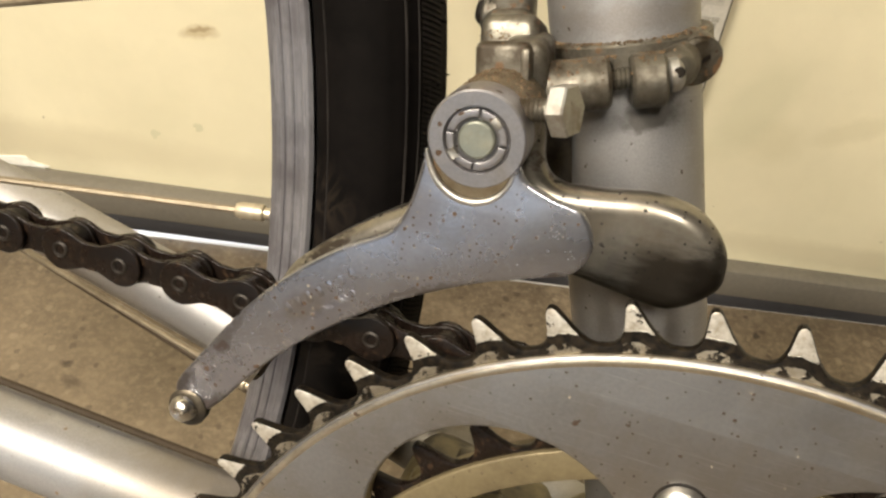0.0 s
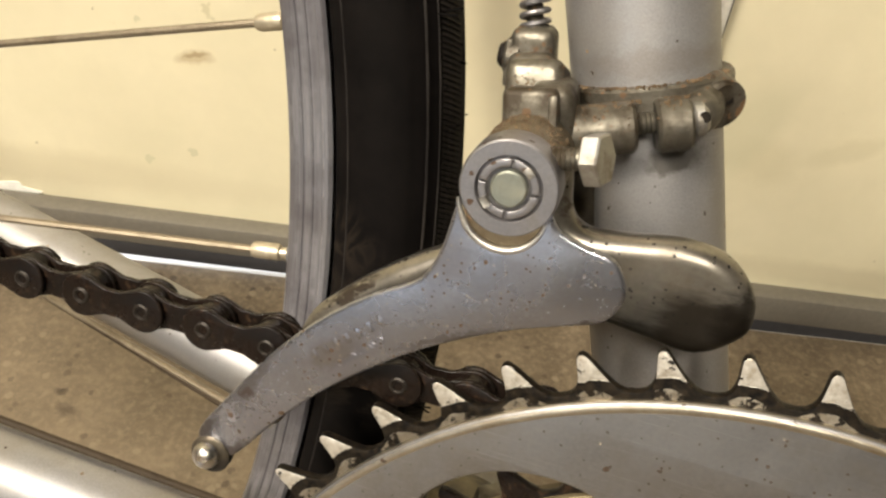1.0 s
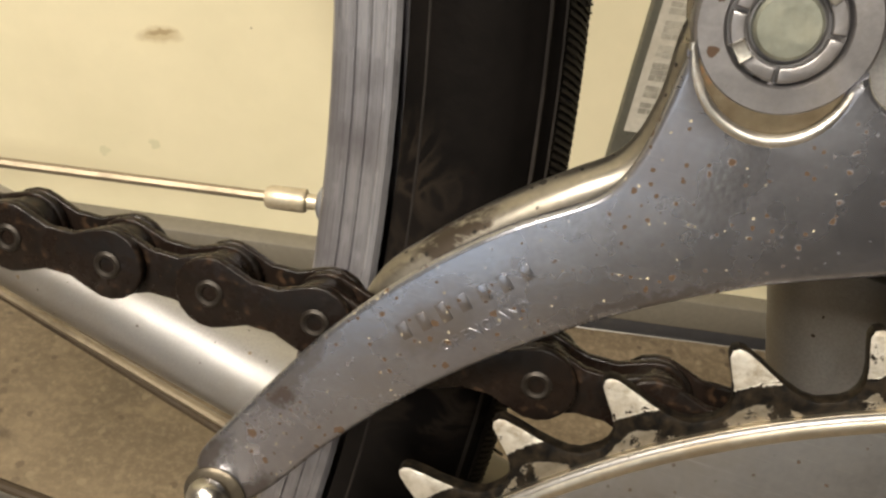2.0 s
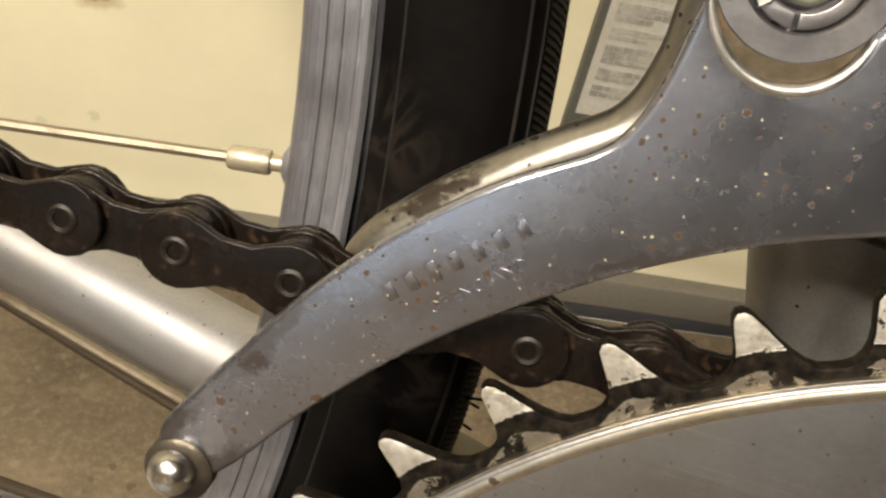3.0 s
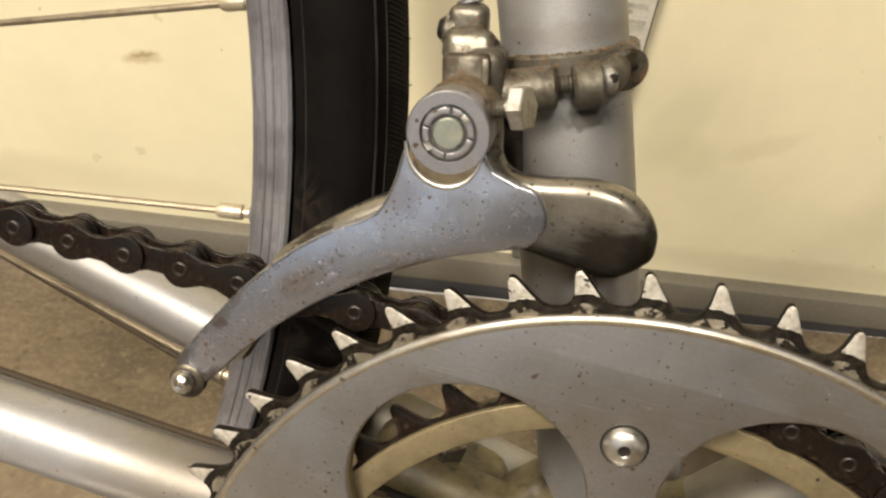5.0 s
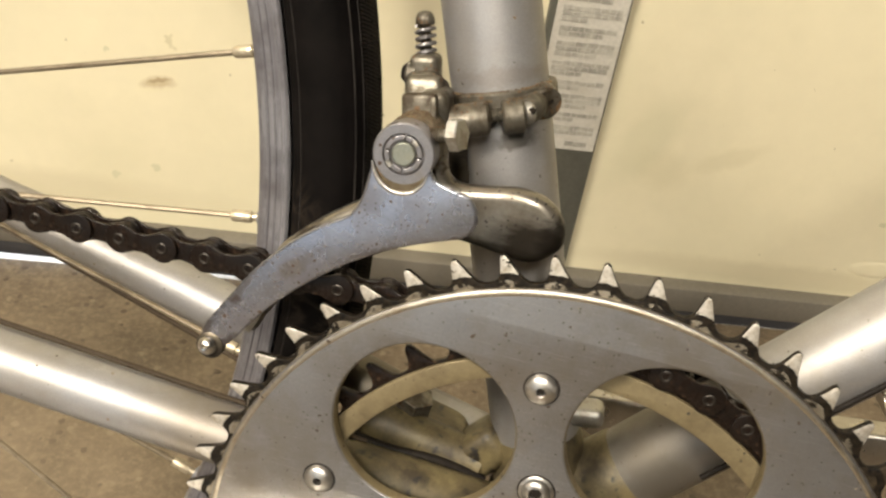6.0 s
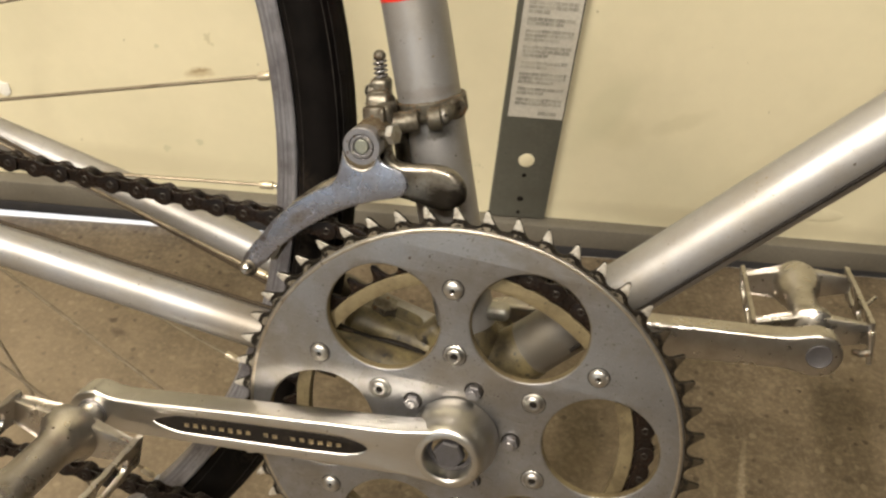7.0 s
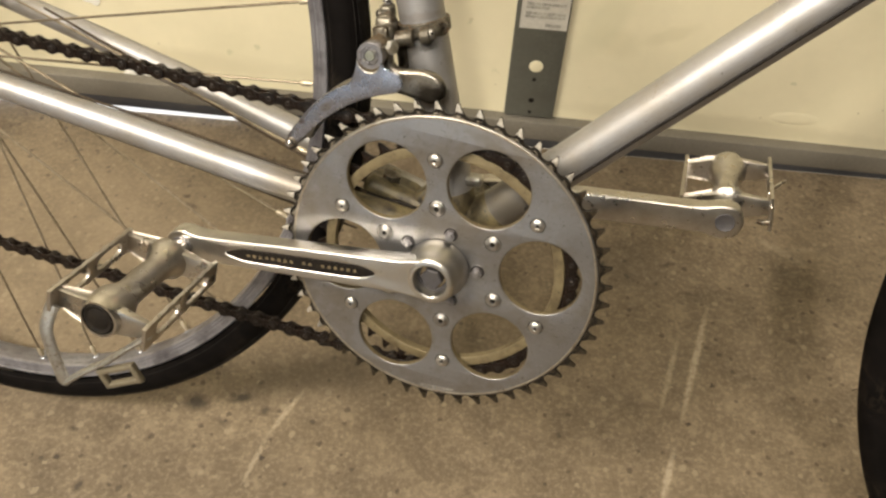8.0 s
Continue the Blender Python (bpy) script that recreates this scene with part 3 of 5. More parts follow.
def sweep(bm, line, radii, n=16, squash=1.0, caps=True):
    """A tube along a line; radii one number or one a point."""
    line = [Vector(p) for p in line]
    rings = []
    side = None
    for i, p in enumerate(line):
        d = (line[min(i + 1, len(line) - 1)] - line[max(i - 1, 0)]).normalized()
        if side is None:
            side = d.cross(Vector((0, 1, 0)) if abs(d.y) < 0.9 else Vector((1, 0, 0))).normalized()
        side = (side - d * side.dot(d)).normalized()
        up = d.cross(side)
        r = radii[i] if isinstance(radii, (list, tuple)) else radii
        rings.append([bm.verts.new(p + side * r * math.cos(2 * math.pi * k / n) + up * r * squash * math.sin(2 * math.pi * k / n)) for k in range(n)])
    for a, b in zip(rings, rings[1:]):
        for k in range(n):
            bm.faces.new((a[k], a[(k + 1) % n], b[(k + 1) % n], b[k]))
    if caps:
        bm.faces.new(rings[0][::-1])
        bm.faces.new(rings[-1])
    return bm


def block(bm, m, sx, sy, sz, bevel=0.5, seg=2):
    """A box of that size at the pose m with rounded edges."""
    g = bmesh.ops.create_cube(bm, size=1.0)
    for v in g["verts"]:
        v.co = m @ Vector((v.co.x * sx, v.co.y * sy, v.co.z * sz))
    if bevel:
        edges = list({e for v in g["verts"] for e in v.link_edges})
        bmesh.ops.bevel(bm, geom=edges, offset=bevel, segments=seg, affect="EDGES", profile=0.5)
    return bm


def prism(bm, a, b, r, sides=6, bevel=0.3):
    """A hexagon bar (bolt head, nut) from a to b."""
    a, b = Vector(a), Vector(b)
    length = (b - a).length
    return lathe(bm, [(0, 0), (r - bevel, 0), (r, bevel), (r, length - bevel), (r - bevel, length), (0, length)], a, b - a, sides)


def thread(bm, a, b, r, pitch=0.8, n=16):
    a, b = Vector(a), Vector(b)
    length = (b - a).length
    profile = []
    for i in range(int(length / pitch)):
        profile += [(r * 0.84, i * pitch), (r, i * pitch + pitch * 0.5)]
    return lathe(bm, [(0, 0)] + profile + [(r * 0.84, length), (0, length)], a, b - a, n)


# ---------------------------------------------------------------- the garage (metres)
def slab(name, x0, x1, y0, y1, z0, z1, material, label, category, bevel=0.0):
    bm = bmesh.new()
    block(bm, Matrix.Translation(((x0 + x1) / 2, (y0 + y1) / 2, (z0 + z1) / 2)), x1 - x0, y1 - y0, z1 - z0, bevel)
    ob = part(name, bm, material, None, "", 1.0)
    return tagged(ob, label, category, kind="" if name == "garage_door" else "structure")


DOOR_Y = 0.4625
floor = slab("floor", -2.2, 2.2, -2.5, 0.4470, -0.12, 0.0, m_floor, "worn brown concrete garage floor with stains and scratches", "floor")
m_apron = worn("pale_driveway_concrete", (0.50, 0.49, 0.46), (0.40, 0.39, 0.36), 0.0, (0.7, 0.9), 200, 8)
slab("driveway", -8.0, 8.0, 0.4470, 12.0, -0.12, 0.0, m_apron, "pale concrete driveway outside the door", "driveway")
slab("wall_west", -2.32, -2.2, -2.5, DOOR_Y + 0.02, 0.0, 2.5, m_plaster, "plain plastered side wall of the garage", "wall")
slab("wall_east", 2.2, 2.32, -2.5, DOOR_Y + 0.02, 0.0, 2.5, m_plaster, "plain plastered side wall of the garage", "wall")
# unseen back wall, opened for the cool lamp; opaque panel blocks the sky
for x0, x1, z0, z1 in ((-2.32, -2.05, 0.0, 2.5), (-2.05, -0.55, 0.0, 0.10), (-2.05, -0.55, 1.40, 2.5), (-0.55, 2.32, 0.0, 2.5)):
    slab("wall_south", x0, x1, -2.62, -2.5, z0, z1, m_plaster, "plain plastered back wall round the cool lamp's opening", "wall")
slab("lamp_panel", -2.05, -0.55, -2.60, -2.57, 0.10, 1.40, m_label, "added opaque pale panel behind the cool lamp", "window")
slab("ceiling", -2.32, 2.32, -2.62, DOOR_Y + 0.03, 2.5, 2.6, m_plaster, "plain plastered garage ceiling", "ceiling")

door = slab("garage_door", -2.2, 2.2, DOOR_Y, DOOR_Y + 0.012, 0.025, 2.5, m_cream, "cream painted steel garage door, closed, scuffed", "garage door")
TIP = 0.8   # the door hangs a little higher at one end
bm = bmesh.new()
block(bm, pose(0.15, DOOR_Y - 0.008, 0.0243, 0, TIP, 0), 4.6, 0.016, 0.0254, 0.002)
part("bottom_rail", bm, m_steel, door, "grey galvanised bottom rail", 1.0)
bm = bmesh.new()
block(bm, pose(0.15, DOOR_Y - 0.0115, 0.0058, 0, 0.72, 0), 4.6, 0.007, 0.0132, 0.001)
part("door_seal", bm, m_seal, door, "black rubber seal under the rail", 1.0)

# upright strip with a warning label
bm = bmesh.new()
block(bm, Matrix.Translation((0.0762, DOOR_Y - 0.004, 1.24)), 0.057, 0.008, 2.40, 0.0015)
strip = part("door_stile", bm, m_stile, door, "grey galvanised steel upright strip", 1.0)
for hz, hr, hm in ((0.111, 0.0078, m_cream), (0.093, 0.0022, m_dark), (0.064, 0.0032, m_dark), (0.047, 0.0020, m_dark)):
    bm = bmesh.new()
    lathe(bm, [(0, 0), (hr * 0.9, 0), (hr, 0.0003), (hr, 0.0012)], (0.0768, DOOR_Y - 0.0086, hz), (0, 1, 0), 20)
    part("hole", bm, hm, strip, "", 1.0)
bm = bmesh.new()
block(bm, Matrix.Translation((0.0778, DOOR_Y - 0.0084, 0.4595)), 0.0505, 0.0006, 0.60, 0.0)
sticker = part("label", bm, m_label, strip, "long white paper warning label", 1.0)
rng = random.Random(4)
z = 0.1745
while z < 0.46:
    lines = rng.choice((1, 2, 2, 3))
    for k in range(lines):
        last_line = k == 0
        wid = rng.uniform(0.016, 0.034) if last_line and z > 0.18 else 0.041
        x = -0.0205
        while x < -0.0205 + wid and x < 0.0195:
            w = min(rng.uniform(0.003, 0.009), 0.0215 - x)
            bm = bmesh.new()
            block(bm, Matrix.Translation((0.0778 + x + w / 2, DOOR_Y - 0.0089, z)), w, 0.0003, rng.uniform(0.0030, 0.0038), 0.0)
            part("text_bar", bm, m_ink, sticker, "", 1.0)
            x += w + 0.0005
        z += 0.0041
    z += 0.0030
bm = bmesh.new()
block(bm, Matrix.Translation((0.0880, DOOR_Y - 0.0089, 0.1648)), 0.017, 0.0003, 0.0042, 0.0)
part("text_bar", bm, m_ink, sticker, "", 1.0)


def blotch(name, x, z, rx, rz, material, label, seed, depth=0.0012):
    """A thin uneven flake on the door."""
    r2 = random.Random(seed)
    pts = [Vector(((1 + r2.uniform(-0.3, 0.25)) * rx * math.cos(a), (1 + r2.uniform(-0.3, 0.25)) * rz * math.sin(a))) for a in [i * 0.6283 for i in range(10)]]
    bmx = plate([spline(pts, True, 4)], -depth / 2, depth / 2, depth * 0.3, 1, 1e-6)
    for v in bmx.verts:
        v.co = v.co + Vector((x, DOOR_Y - depth * 0.5, z))
    return part(name, bmx, material, door, label, 1.0)


blotch("paint_chip", -0.3815, 0.0455, 0.020, 0.007, m_chip, "chipped white paint", 2)
blotch("paint_chip", -0.4165, 0.1435, 0.010, 0.008, m_chip, "chipped white paint", 3)
bm = bmesh.new()
lathe(bm, [(0.030, 0), (0.027, 0.0004), (0.018, 0.0007), (0.0, 0.0008)], (0.3785, DOOR_Y + 0.0002, 0.065), (0, -1, 0), 40, 0.30)
part("dent", bm, m_cream, door, "shallow pressed dent", 1.0)


# ---------------------------------------------------------------- the bicycle
LEAN, YAW, HUB = 17.1, 13.45, 0.279
up = Vector((0, -math.sin(radians(LEAN)), math.cos(radians(LEAN))))
flat = up.cross(Vector((1, 0, 0)))
along = math.cos(radians(YAW)) * Vector((1, 0, 0)) + math.sin(radians(YAW)) * flat
to_door = up.cross(along)
bicycle = new("bicycle")
bicycle.matrix_world = Matrix((( *along, 0), (*to_door, 0), (*up, HUB), (0, 0, 0, 1)))
tagged(bicycle, "old silver road bicycle leaning against the garage door", "bicycle")

MIDDLE = 46.0          # the frame's middle plane, behind the chainring's plane
AXLE = (-414.3, 63.5)  # rear axle
WHEEL_Y = 51.0         # the rear wheel's middle plane


def at_seat(dist, y=MIDDLE):
    return Vector((-0.3049 * dist, y, 0.9524 * dist))


def at_down(dist, y=MIDDLE):
    return Vector((0.664 * dist, y, 0.748 * dist))


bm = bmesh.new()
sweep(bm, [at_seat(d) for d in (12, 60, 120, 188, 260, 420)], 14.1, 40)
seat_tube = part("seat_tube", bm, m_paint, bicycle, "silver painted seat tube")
bm = bmesh.new()
sweep(bm, [at_seat(d) for d in (187.0, 200, 240)], 14.25, 40, 1.0, False)
part("decal", bm, m_red, seat_tube, "red decal band")
bm = bmesh.new()
sweep(bm, [at_down(d) for d in (12, 80, 200, 400, 600)], 13.8, 40)
part("down_tube", bm, m_paint, bicycle, "silver painted down tube")
STAY = [(8, 29.4, 4.0), (-60, 20.7, 13.2), (-109, 12.2, 21.0), (-212, 0.2, 36.8), (-308, -10.8, 50.4), (-405, -20.8, 62.2)]
STAY_R = [8.8, 9.4, 9.6, 9.3, 8.1, 7.6]
bm = bmesh.new()
sweep(bm, STAY, STAY_R, 32)
near_stay = part("chainstay", bm, m_paint, bicycle, "silver chainstay with grime specks")
bm = bmesh.new()
sweep(bm, [(x, 2 * MIDDLE - y - 6, z + 2.4) for x, y, z in STAY], [r * 1.06 for r in STAY_R], 32)
part("chainstay", bm, m_paint, bicycle, "silver chainstay on the far side")
bm = bmesh.new()
sweep(bm, [(6, 29.6, 4.2), (-40, 23.3, 10.5), (-66, 19.7, 14.1), (-74, 18.3, 15.4)], [9.6, 10.2, 10.2, 9.6], 32)
part("stay_socket", bm, m_grime, near_stay, "greasy end of the chainstay")

# bottom bracket
bm = bmesh.new()
lathe(bm, [(0, 12), (15, 12), (17, 13), (17, 17), (20, 18), (21, 20), (20.5, 24), (20.5, 68), (21, 72), (20, 74), (17, 75), (17, 80), (0, 80)], (0, 0, 0), (0, 1, 0), 40)
shell = part("bottom_bracket", bm, m_grime, bicycle, "greasy bottom bracket shell")
bm = bmesh.new()
block(bm, pose(-50, 50, 13, 0, 10, 0), 40, 30, 22, 8.0, 5)
rod(bm, (-66, 38, 24), (-22, 40, 15), 7.5, 24, 3.0)
part("stay_bridge", bm, m_grime, shell, "oily bracket between the chainstays")
bm = bmesh.new()
prism(bm, (-51, 44, 26), (-50, 43, 33), 6.6)
part("bracket_bolt", bm, m_rusty, shell, "dark greasy bolt head")
bm = bmesh.new()
block(bm, pose(-24, 42, 22, 0, 40, 0), 14, 16, 16, 3.5, 3)
part("cable_guide", bm, m_grime, shell, "greasy cable guide")
bm = bmesh.new()
block(bm, pose(4, 44, 42, 0, -10, 0), 12, 10, 7, 2.5, 3)
part("brazed_joint", bm, m_clip, shell, "shiny brazed joint")
for dy, dz in ((29, 5), (30, 0.5)):
    bm = bmesh.new()
    sweep(bm, spline([(-82, dy + 2, 20 + dz), (-67, dy, 17 + dz), (-54, dy, 14.8 + dz), (-38, dy + 1, 14.6 + dz), (-22, dy + 4, 10 + dz)], False, 5), 1.5, 12)
    part("cable", bm, m_dark, shell, "oily gear cable")
bm = bmesh.new()
sweep(bm, [at_down(d) for d in (14, 24, 33, 35)], [15.2, 14.9, 14.4, 13.6], 36)
part("lug", bm, m_grime, shell, "grimy brazed joint")
bm = bmesh.new()
sweep(bm, [at_seat(d) for d in (14, 24, 31, 33)], [15.6, 15.4, 14.8, 13.8], 36)
part("lug", bm, m_grime, shell, "grimy brazed joint")
bm = bmesh.new()
rod(bm, at_down(40) + Vector((0, -6, -13)), at_down(58) + Vector((2, -5, -11)), 2.6, 14)
part("cable_stop", bm, m_bolt, shell, "bright cable stop")

bm = bmesh.new()
sweep(bm, [at_down(d) + Vector((5.0, -13.3, -4.5)) for d in (55, 200, 400, 590)], 0.9, 10)
part("gear_cable", bm, m_dark, bicycle, "black cable under the down tube")
# cables along the stays
bm = bmesh.new()
sweep(bm, [(-104, 62, 12.3), (-170, 64, 31.0), (-240, 66.5, 50.8), (-330, 70, 76)], 0.9, 10)
part("brake_cable", bm, m_wire, bicycle, "thin tarnished cable")
bm = bmesh.new()
sweep(bm, [(-60, 24.7, 23.0), (-109, 16.2, 31.0), (-212, 4.2, 46.6), (-308, -6.8, 58.8), (-400, -16.3, 69.8)], 0.85, 10)
part("gear_cable", bm, m_wire, bicycle, "dark cable along the chainstay")
bm = bmesh.new()
sweep(bm, [(-70, 40, -14), (-150, 30, 2), (-260, 10, 24), (-400, -8, 48)], 0.8, 8)
part("gear_cable", bm, m_wire, bicycle, "thin cable under the chainstay")

# ---------------------------------------------------------------- wheels
NIPPLE_PHASE = radians(2.75)


def tyre_profile():
    pts = []
    for i in range(49):
        a = radians(-128 + 256 * i / 48)
        lift = {14: -0.35, 34: -0.35, 16: -0.45, 32: -0.45}.get(i, 0.0)
        if 18 <= i <= 30 and i % 2 == 0:
            lift = -0.35
        pts.append((326.0 + (14.63 + lift) * math.cos(a), (15.44 + lift) * math.sin(a)))
    return pts


def rear_wheel():
    ax, az = AXLE
    centre = (ax, WHEEL_Y, az)
    bmx = bmesh.new()
    lathe(bmx, [(0, -48), (5, -48), (5, -36), (9, -34), (24, -31), (24, -28), (11, -26), (9, 0), (11, 26), (24, 28), (24, 31), (9, 34), (5, 36), (5, 48), (0, 48)], centre, (0, 1, 0), 28)
    hub = part("rear_wheel", bmx, m_chrome, bicycle, "rear wheel with black tyre and alloy rim")
    bmx = bmesh.new()
    prof = tyre_profile()
    lathe(bmx, prof, centre, (0, 1, 0), 220)
    tyre = part("tyre", bmx, m_tyre, hub, "scuffed black rubber tyre", smooth=50)
    for sy in (-1, 1):
        for rr, yy, thick in ((336.2, 11.1, 0.34), (320.3, 14.2, 0.24), (338.1, 8.63, 0.22)):
            bmx = bmesh.new()
            lathe(bmx, [(rr + thick * math.cos(q), sy * yy + thick * math.sin(q)) for q in [k * math.pi / 3 for k in range(7)]], centre, (0, 1, 0), 200)
            part("sidewall_ridge", bmx, m_ridge, tyre, "thin moulded line round the tyre")
    bmx = bmesh.new()
    side = [(304.8, -8.4), (305.6, -10.0), (306.6, -10.5), (308.9, -10.8), (309.1, -10.6), (311.2, -10.95), (311.4, -10.75), (313.4, -11.1), (313.7, -11.6), (315.0, -11.8), (315.8, -11.2), (315.2, -9.6), (310, -9.0)]
    prof = side + [(308, 0)] + [(r, -y) for r, y in side[::-1]] + [(303.9, 5), (303.4, 0), (303.9, -5), (304.8, -8.4)]
    lathe(bmx, prof, centre, (0, 1, 0), 220)
    r2 = random.Random(9)
    hairs = bmesh.new()
    for k in range(26):
        a = radians(r2.uniform(7, 42))
        y = r2.choice((-5, 5, 0)) + r2.uniform(-2.5, 2.5)
        rr = 326.0 + 14.63 * math.sqrt(max(1 - (y / 15.44) ** 2, 0.01)) - 0.5
        base = Vector((ax + rr * math.cos(a), WHEEL_Y + y, az + rr * math.sin(a)))
        d = Vector((math.cos(a + r2.uniform(-0.6, 0.6)), r2.uniform(-0.3, 0.3), math.sin(a + r2.uniform(-0.6, 0.6))))
        rod(hairs, base, base + d.normalized() * r2.choice((0.9, 1.2, 1.6, 3.6)), 0.2, 5)
    tagged(part("rubber_whisker", hairs, m_tyre, hub, "fine rubber moulding hairs on the tread"), kind="stuff")
    ribs = bmesh.new()
    for k in range(260):
        a = radians(-8 + 0.2 * k)
        for side_ in (-1, 1):
            ring = []
            for u in (0.0, 0.5, 1.0):
                q = radians(side_ * (6 + 26 * u))
                b = a + radians(0.45 * u)
                for lift_, off in ((0.16, -0.0009), (0.16, 0.0009), (-0.4, 0.0013), (-0.4, -0.0013)):
                    r = 326.0 + (14.63 + lift_) * math.cos(q)
                    ring.append(ribs.verts.new((ax + r * math.cos(b + off), WHEEL_Y + (15.44 + lift_) * math.sin(q), az + r * math.sin(b + off))))
            for m_ in (0, 4):
                for e in range(4):
                    ribs.faces.new((ring[m_ + e], ring[m_ + (e + 1) % 4], ring[m_ + 4 + (e + 1) % 4], ring[m_ + 4 + e]))
    tagged(part("tread_rib", ribs, m_ridge, hub, "fine herringbone tread pattern"), kind="stuff")
    rim = part("rim", bmx, m_scored, hub, "scored silver alloy rim", smooth=25)
    for k in range(36):
        a = NIPPLE_PHASE + k * math.pi / 18
        lead = 1 if (k // 2) % 2 == 0 else -1
        flange = -29.5 if k % 2 == 0 else 29.5
        tip = Vector((ax + 304.6 * math.cos(a), WHEEL_Y + (-2 if k % 2 == 0 else 2), az + 304.6 * math.sin(a)))
        b = a - lead * radians(78)
        root = Vector((ax + 22 * math.cos(b), WHEEL_Y + flange, az + 22 * math.sin(b)))
        d = (root - tip).normalized()
        bmx = bmesh.new()
        rod(bmx, tip + d * 10, root, 0.95, 8)
        part("spoke", bmx, m_spoke, hub)
        bmx = bmesh.new()
        lathe(bmx, [(0, 1.5), (1.35, 1.5), (1.3, 4.0), (1.9, 4.2), (2.05, 4.6), (2.0, 10.0), (1.7, 10.8), (0, 10.8)], tip, d, 12)
        part("nipple", bmx, m_nipple, hub)
        bmx = bmesh.new()
        lathe(bmx, [(0, -1.5), (3.6, -1.5), (3.7, 0.4), (3.1, 1.5), (2.0, 2.2), (0, 2.3)], tip, d, 14)
        part("eyelet", bmx, m_rim, hub)
    return hub


def whiskers(hub, centre, a0, a1, count, seed):
    """Fine moulding hairs left on a tyre's tread."""
    bmx = bmesh.new()
    r2 = random.Random(seed)
    for k in range(count):
        a = radians(r2.uniform(a0, a1))
        y = r2.choice((-6, 0, -9)) + r2.uniform(-2.5, 2.5)
        rr = 326.0 + 14.63 * math.sqrt(max(1 - (y / 15.44) ** 2, 0.01)) - 0.6
        base = Vector((centre[0] + rr * math.cos(a), centre[1] + y, centre[2] + rr * math.sin(a)))
        d = Vector((math.cos(a + r2.uniform(-0.5, 0.5)), r2.uniform(-0.2, 0.2), math.sin(a + r2.uniform(-0.5, 0.5))))
        rod(bmx, base, base + d.normalized() * r2.choice((1.5, 2.5, 4.5)), 0.25, 5)
    tagged(part("rubber_whisker", bmx, m_tyre, hub, "fine rubber moulding hairs on the tread"), kind="stuff")


whiskers(rear_wheel(), (AXLE[0], WHEEL_Y, AXLE[1]), -4, 30, 26, 8)

bm = bmesh.new()
front = (598.5, MIDDLE, 63.5)
lathe(bm, [(0, -45), (5, -45), (5, -34), (22, -31), (22, -28), (9, -26), (9, 26), (22, 28), (22, 31), (5, 34), (5, 45), (0, 45)], front, (0, 1, 0), 24)
front_hub = part("front_wheel", bm, m_chrome, bicycle, "front wheel with black tyre")
bm = bmesh.new()
lathe(bm, tyre_profile(), front, (0, 1, 0), 160)
part("tyre", bm, m_tyre, front_hub, "black rubber tyre", smooth=50)
whiskers(front_hub, front, 160, 235, 22, 15)
bm = bmesh.new()
lathe(bm, [(299.5, -8.2), (301.5, -10.2), (313.5, -11.2), (314.5, -9.0), (306, 0), (314.5, 9), (313.5, 11.2), (301.5, 10.2), (299.5, 8.2), (298.6, 0), (299.5, -8.2)], front, (0, 1, 0), 160)
part("rim", bm, m_rim, front_hub, "silver alloy rim")

# ---------------------------------------------------------------- chainrings
TEETH, PITCH = 52, 12.7
TOOTH_PHASE = radians(105.67)
BOLT_PHASE = radians(99.95)


def tooth_shape(root_r, top):
    """(fraction of a pitch, radius) round one worn, hooked tooth."""
    return ((-0.56, root_r), (-0.46, root_r + 0.1), (-0.37, root_r + 0.75), (-0.29, root_r + 1.9), (-0.215, root_r + 3.3), (-0.14, root_r + 5.1), (-0.065, top - 0.45), (-0.02, top),
            (0.035, top - 0.05), (0.075, top - 0.7), (0.10, root_r + 5.0), (0.125, root_r + 3.2), (0.16, root_r + 1.9), (0.21, root_r + 0.9), (0.28, root_r + 0.25), (0.36, root_r))


def toothed_outline(count, phase, tip_over, root_r, lean=0.0, tip_half=0.10):
    """Pointed, worn teeth with round hollows between them."""
    pitch_r = PITCH / (2 * math.sin(math.pi / count))
    step = 2 * math.pi / count
    out = []
    for k in range(count):
        a = phase + k * step
        r2 = random.Random(k * 7 + count)
        top = pitch_r + tip_over + r2.uniform(-0.25, 0.25)
        shape = tooth_shape(root_r, top)
        for u, r in shape:
            shift = lean * max(0, (r - root_r)) / 7
            out.append(Vector((r * math.cos(a + (u + shift) * step), r * math.sin(a + (u + shift) * step))))
    return out


bm = plate([circle(99.2, 200)] + [circle(25.6, 72, 64.0 * math.cos(a), 64.0 * math.sin(a)) for a in [radians(9.6 + 60 * k) for k in range(6)]] + [circle(17, 40)],
           -1.0, 2.4, 0.55, 3)
chainring = part("outer_chainring", bm, m_ring, bicycle, "flat steel chainring with six round holes")
for k in range(6):
    a = radians(9.6 + 60 * k)
    bm = bmesh.new()
    lathe(bm, [(25.65, -0.45), (25.45, -0.35), (25.3, 0.2), (25.3, 2.6), (25.8, 2.7)], (64.0 * math.cos(a), 0, 64.0 * math.sin(a)), (0, 1, 0), 64)
    part("hole_edge", bm, m_brass, chainring, "stained inner edge of a round hole")
bm = bmesh.new()
lathe(bm, [(97.3, -0.98), (97.6, -1.12), (98.2, -1.16), (98.8, -0.95), (99.25, -0.45), (99.3, 0.3), (98.9, 0.3)], (0, 0, 0), (0, 1, 0), 200)
part("polished_edge", bm, m_edge, chainring, "rounded edge rubbed to a golden shine")
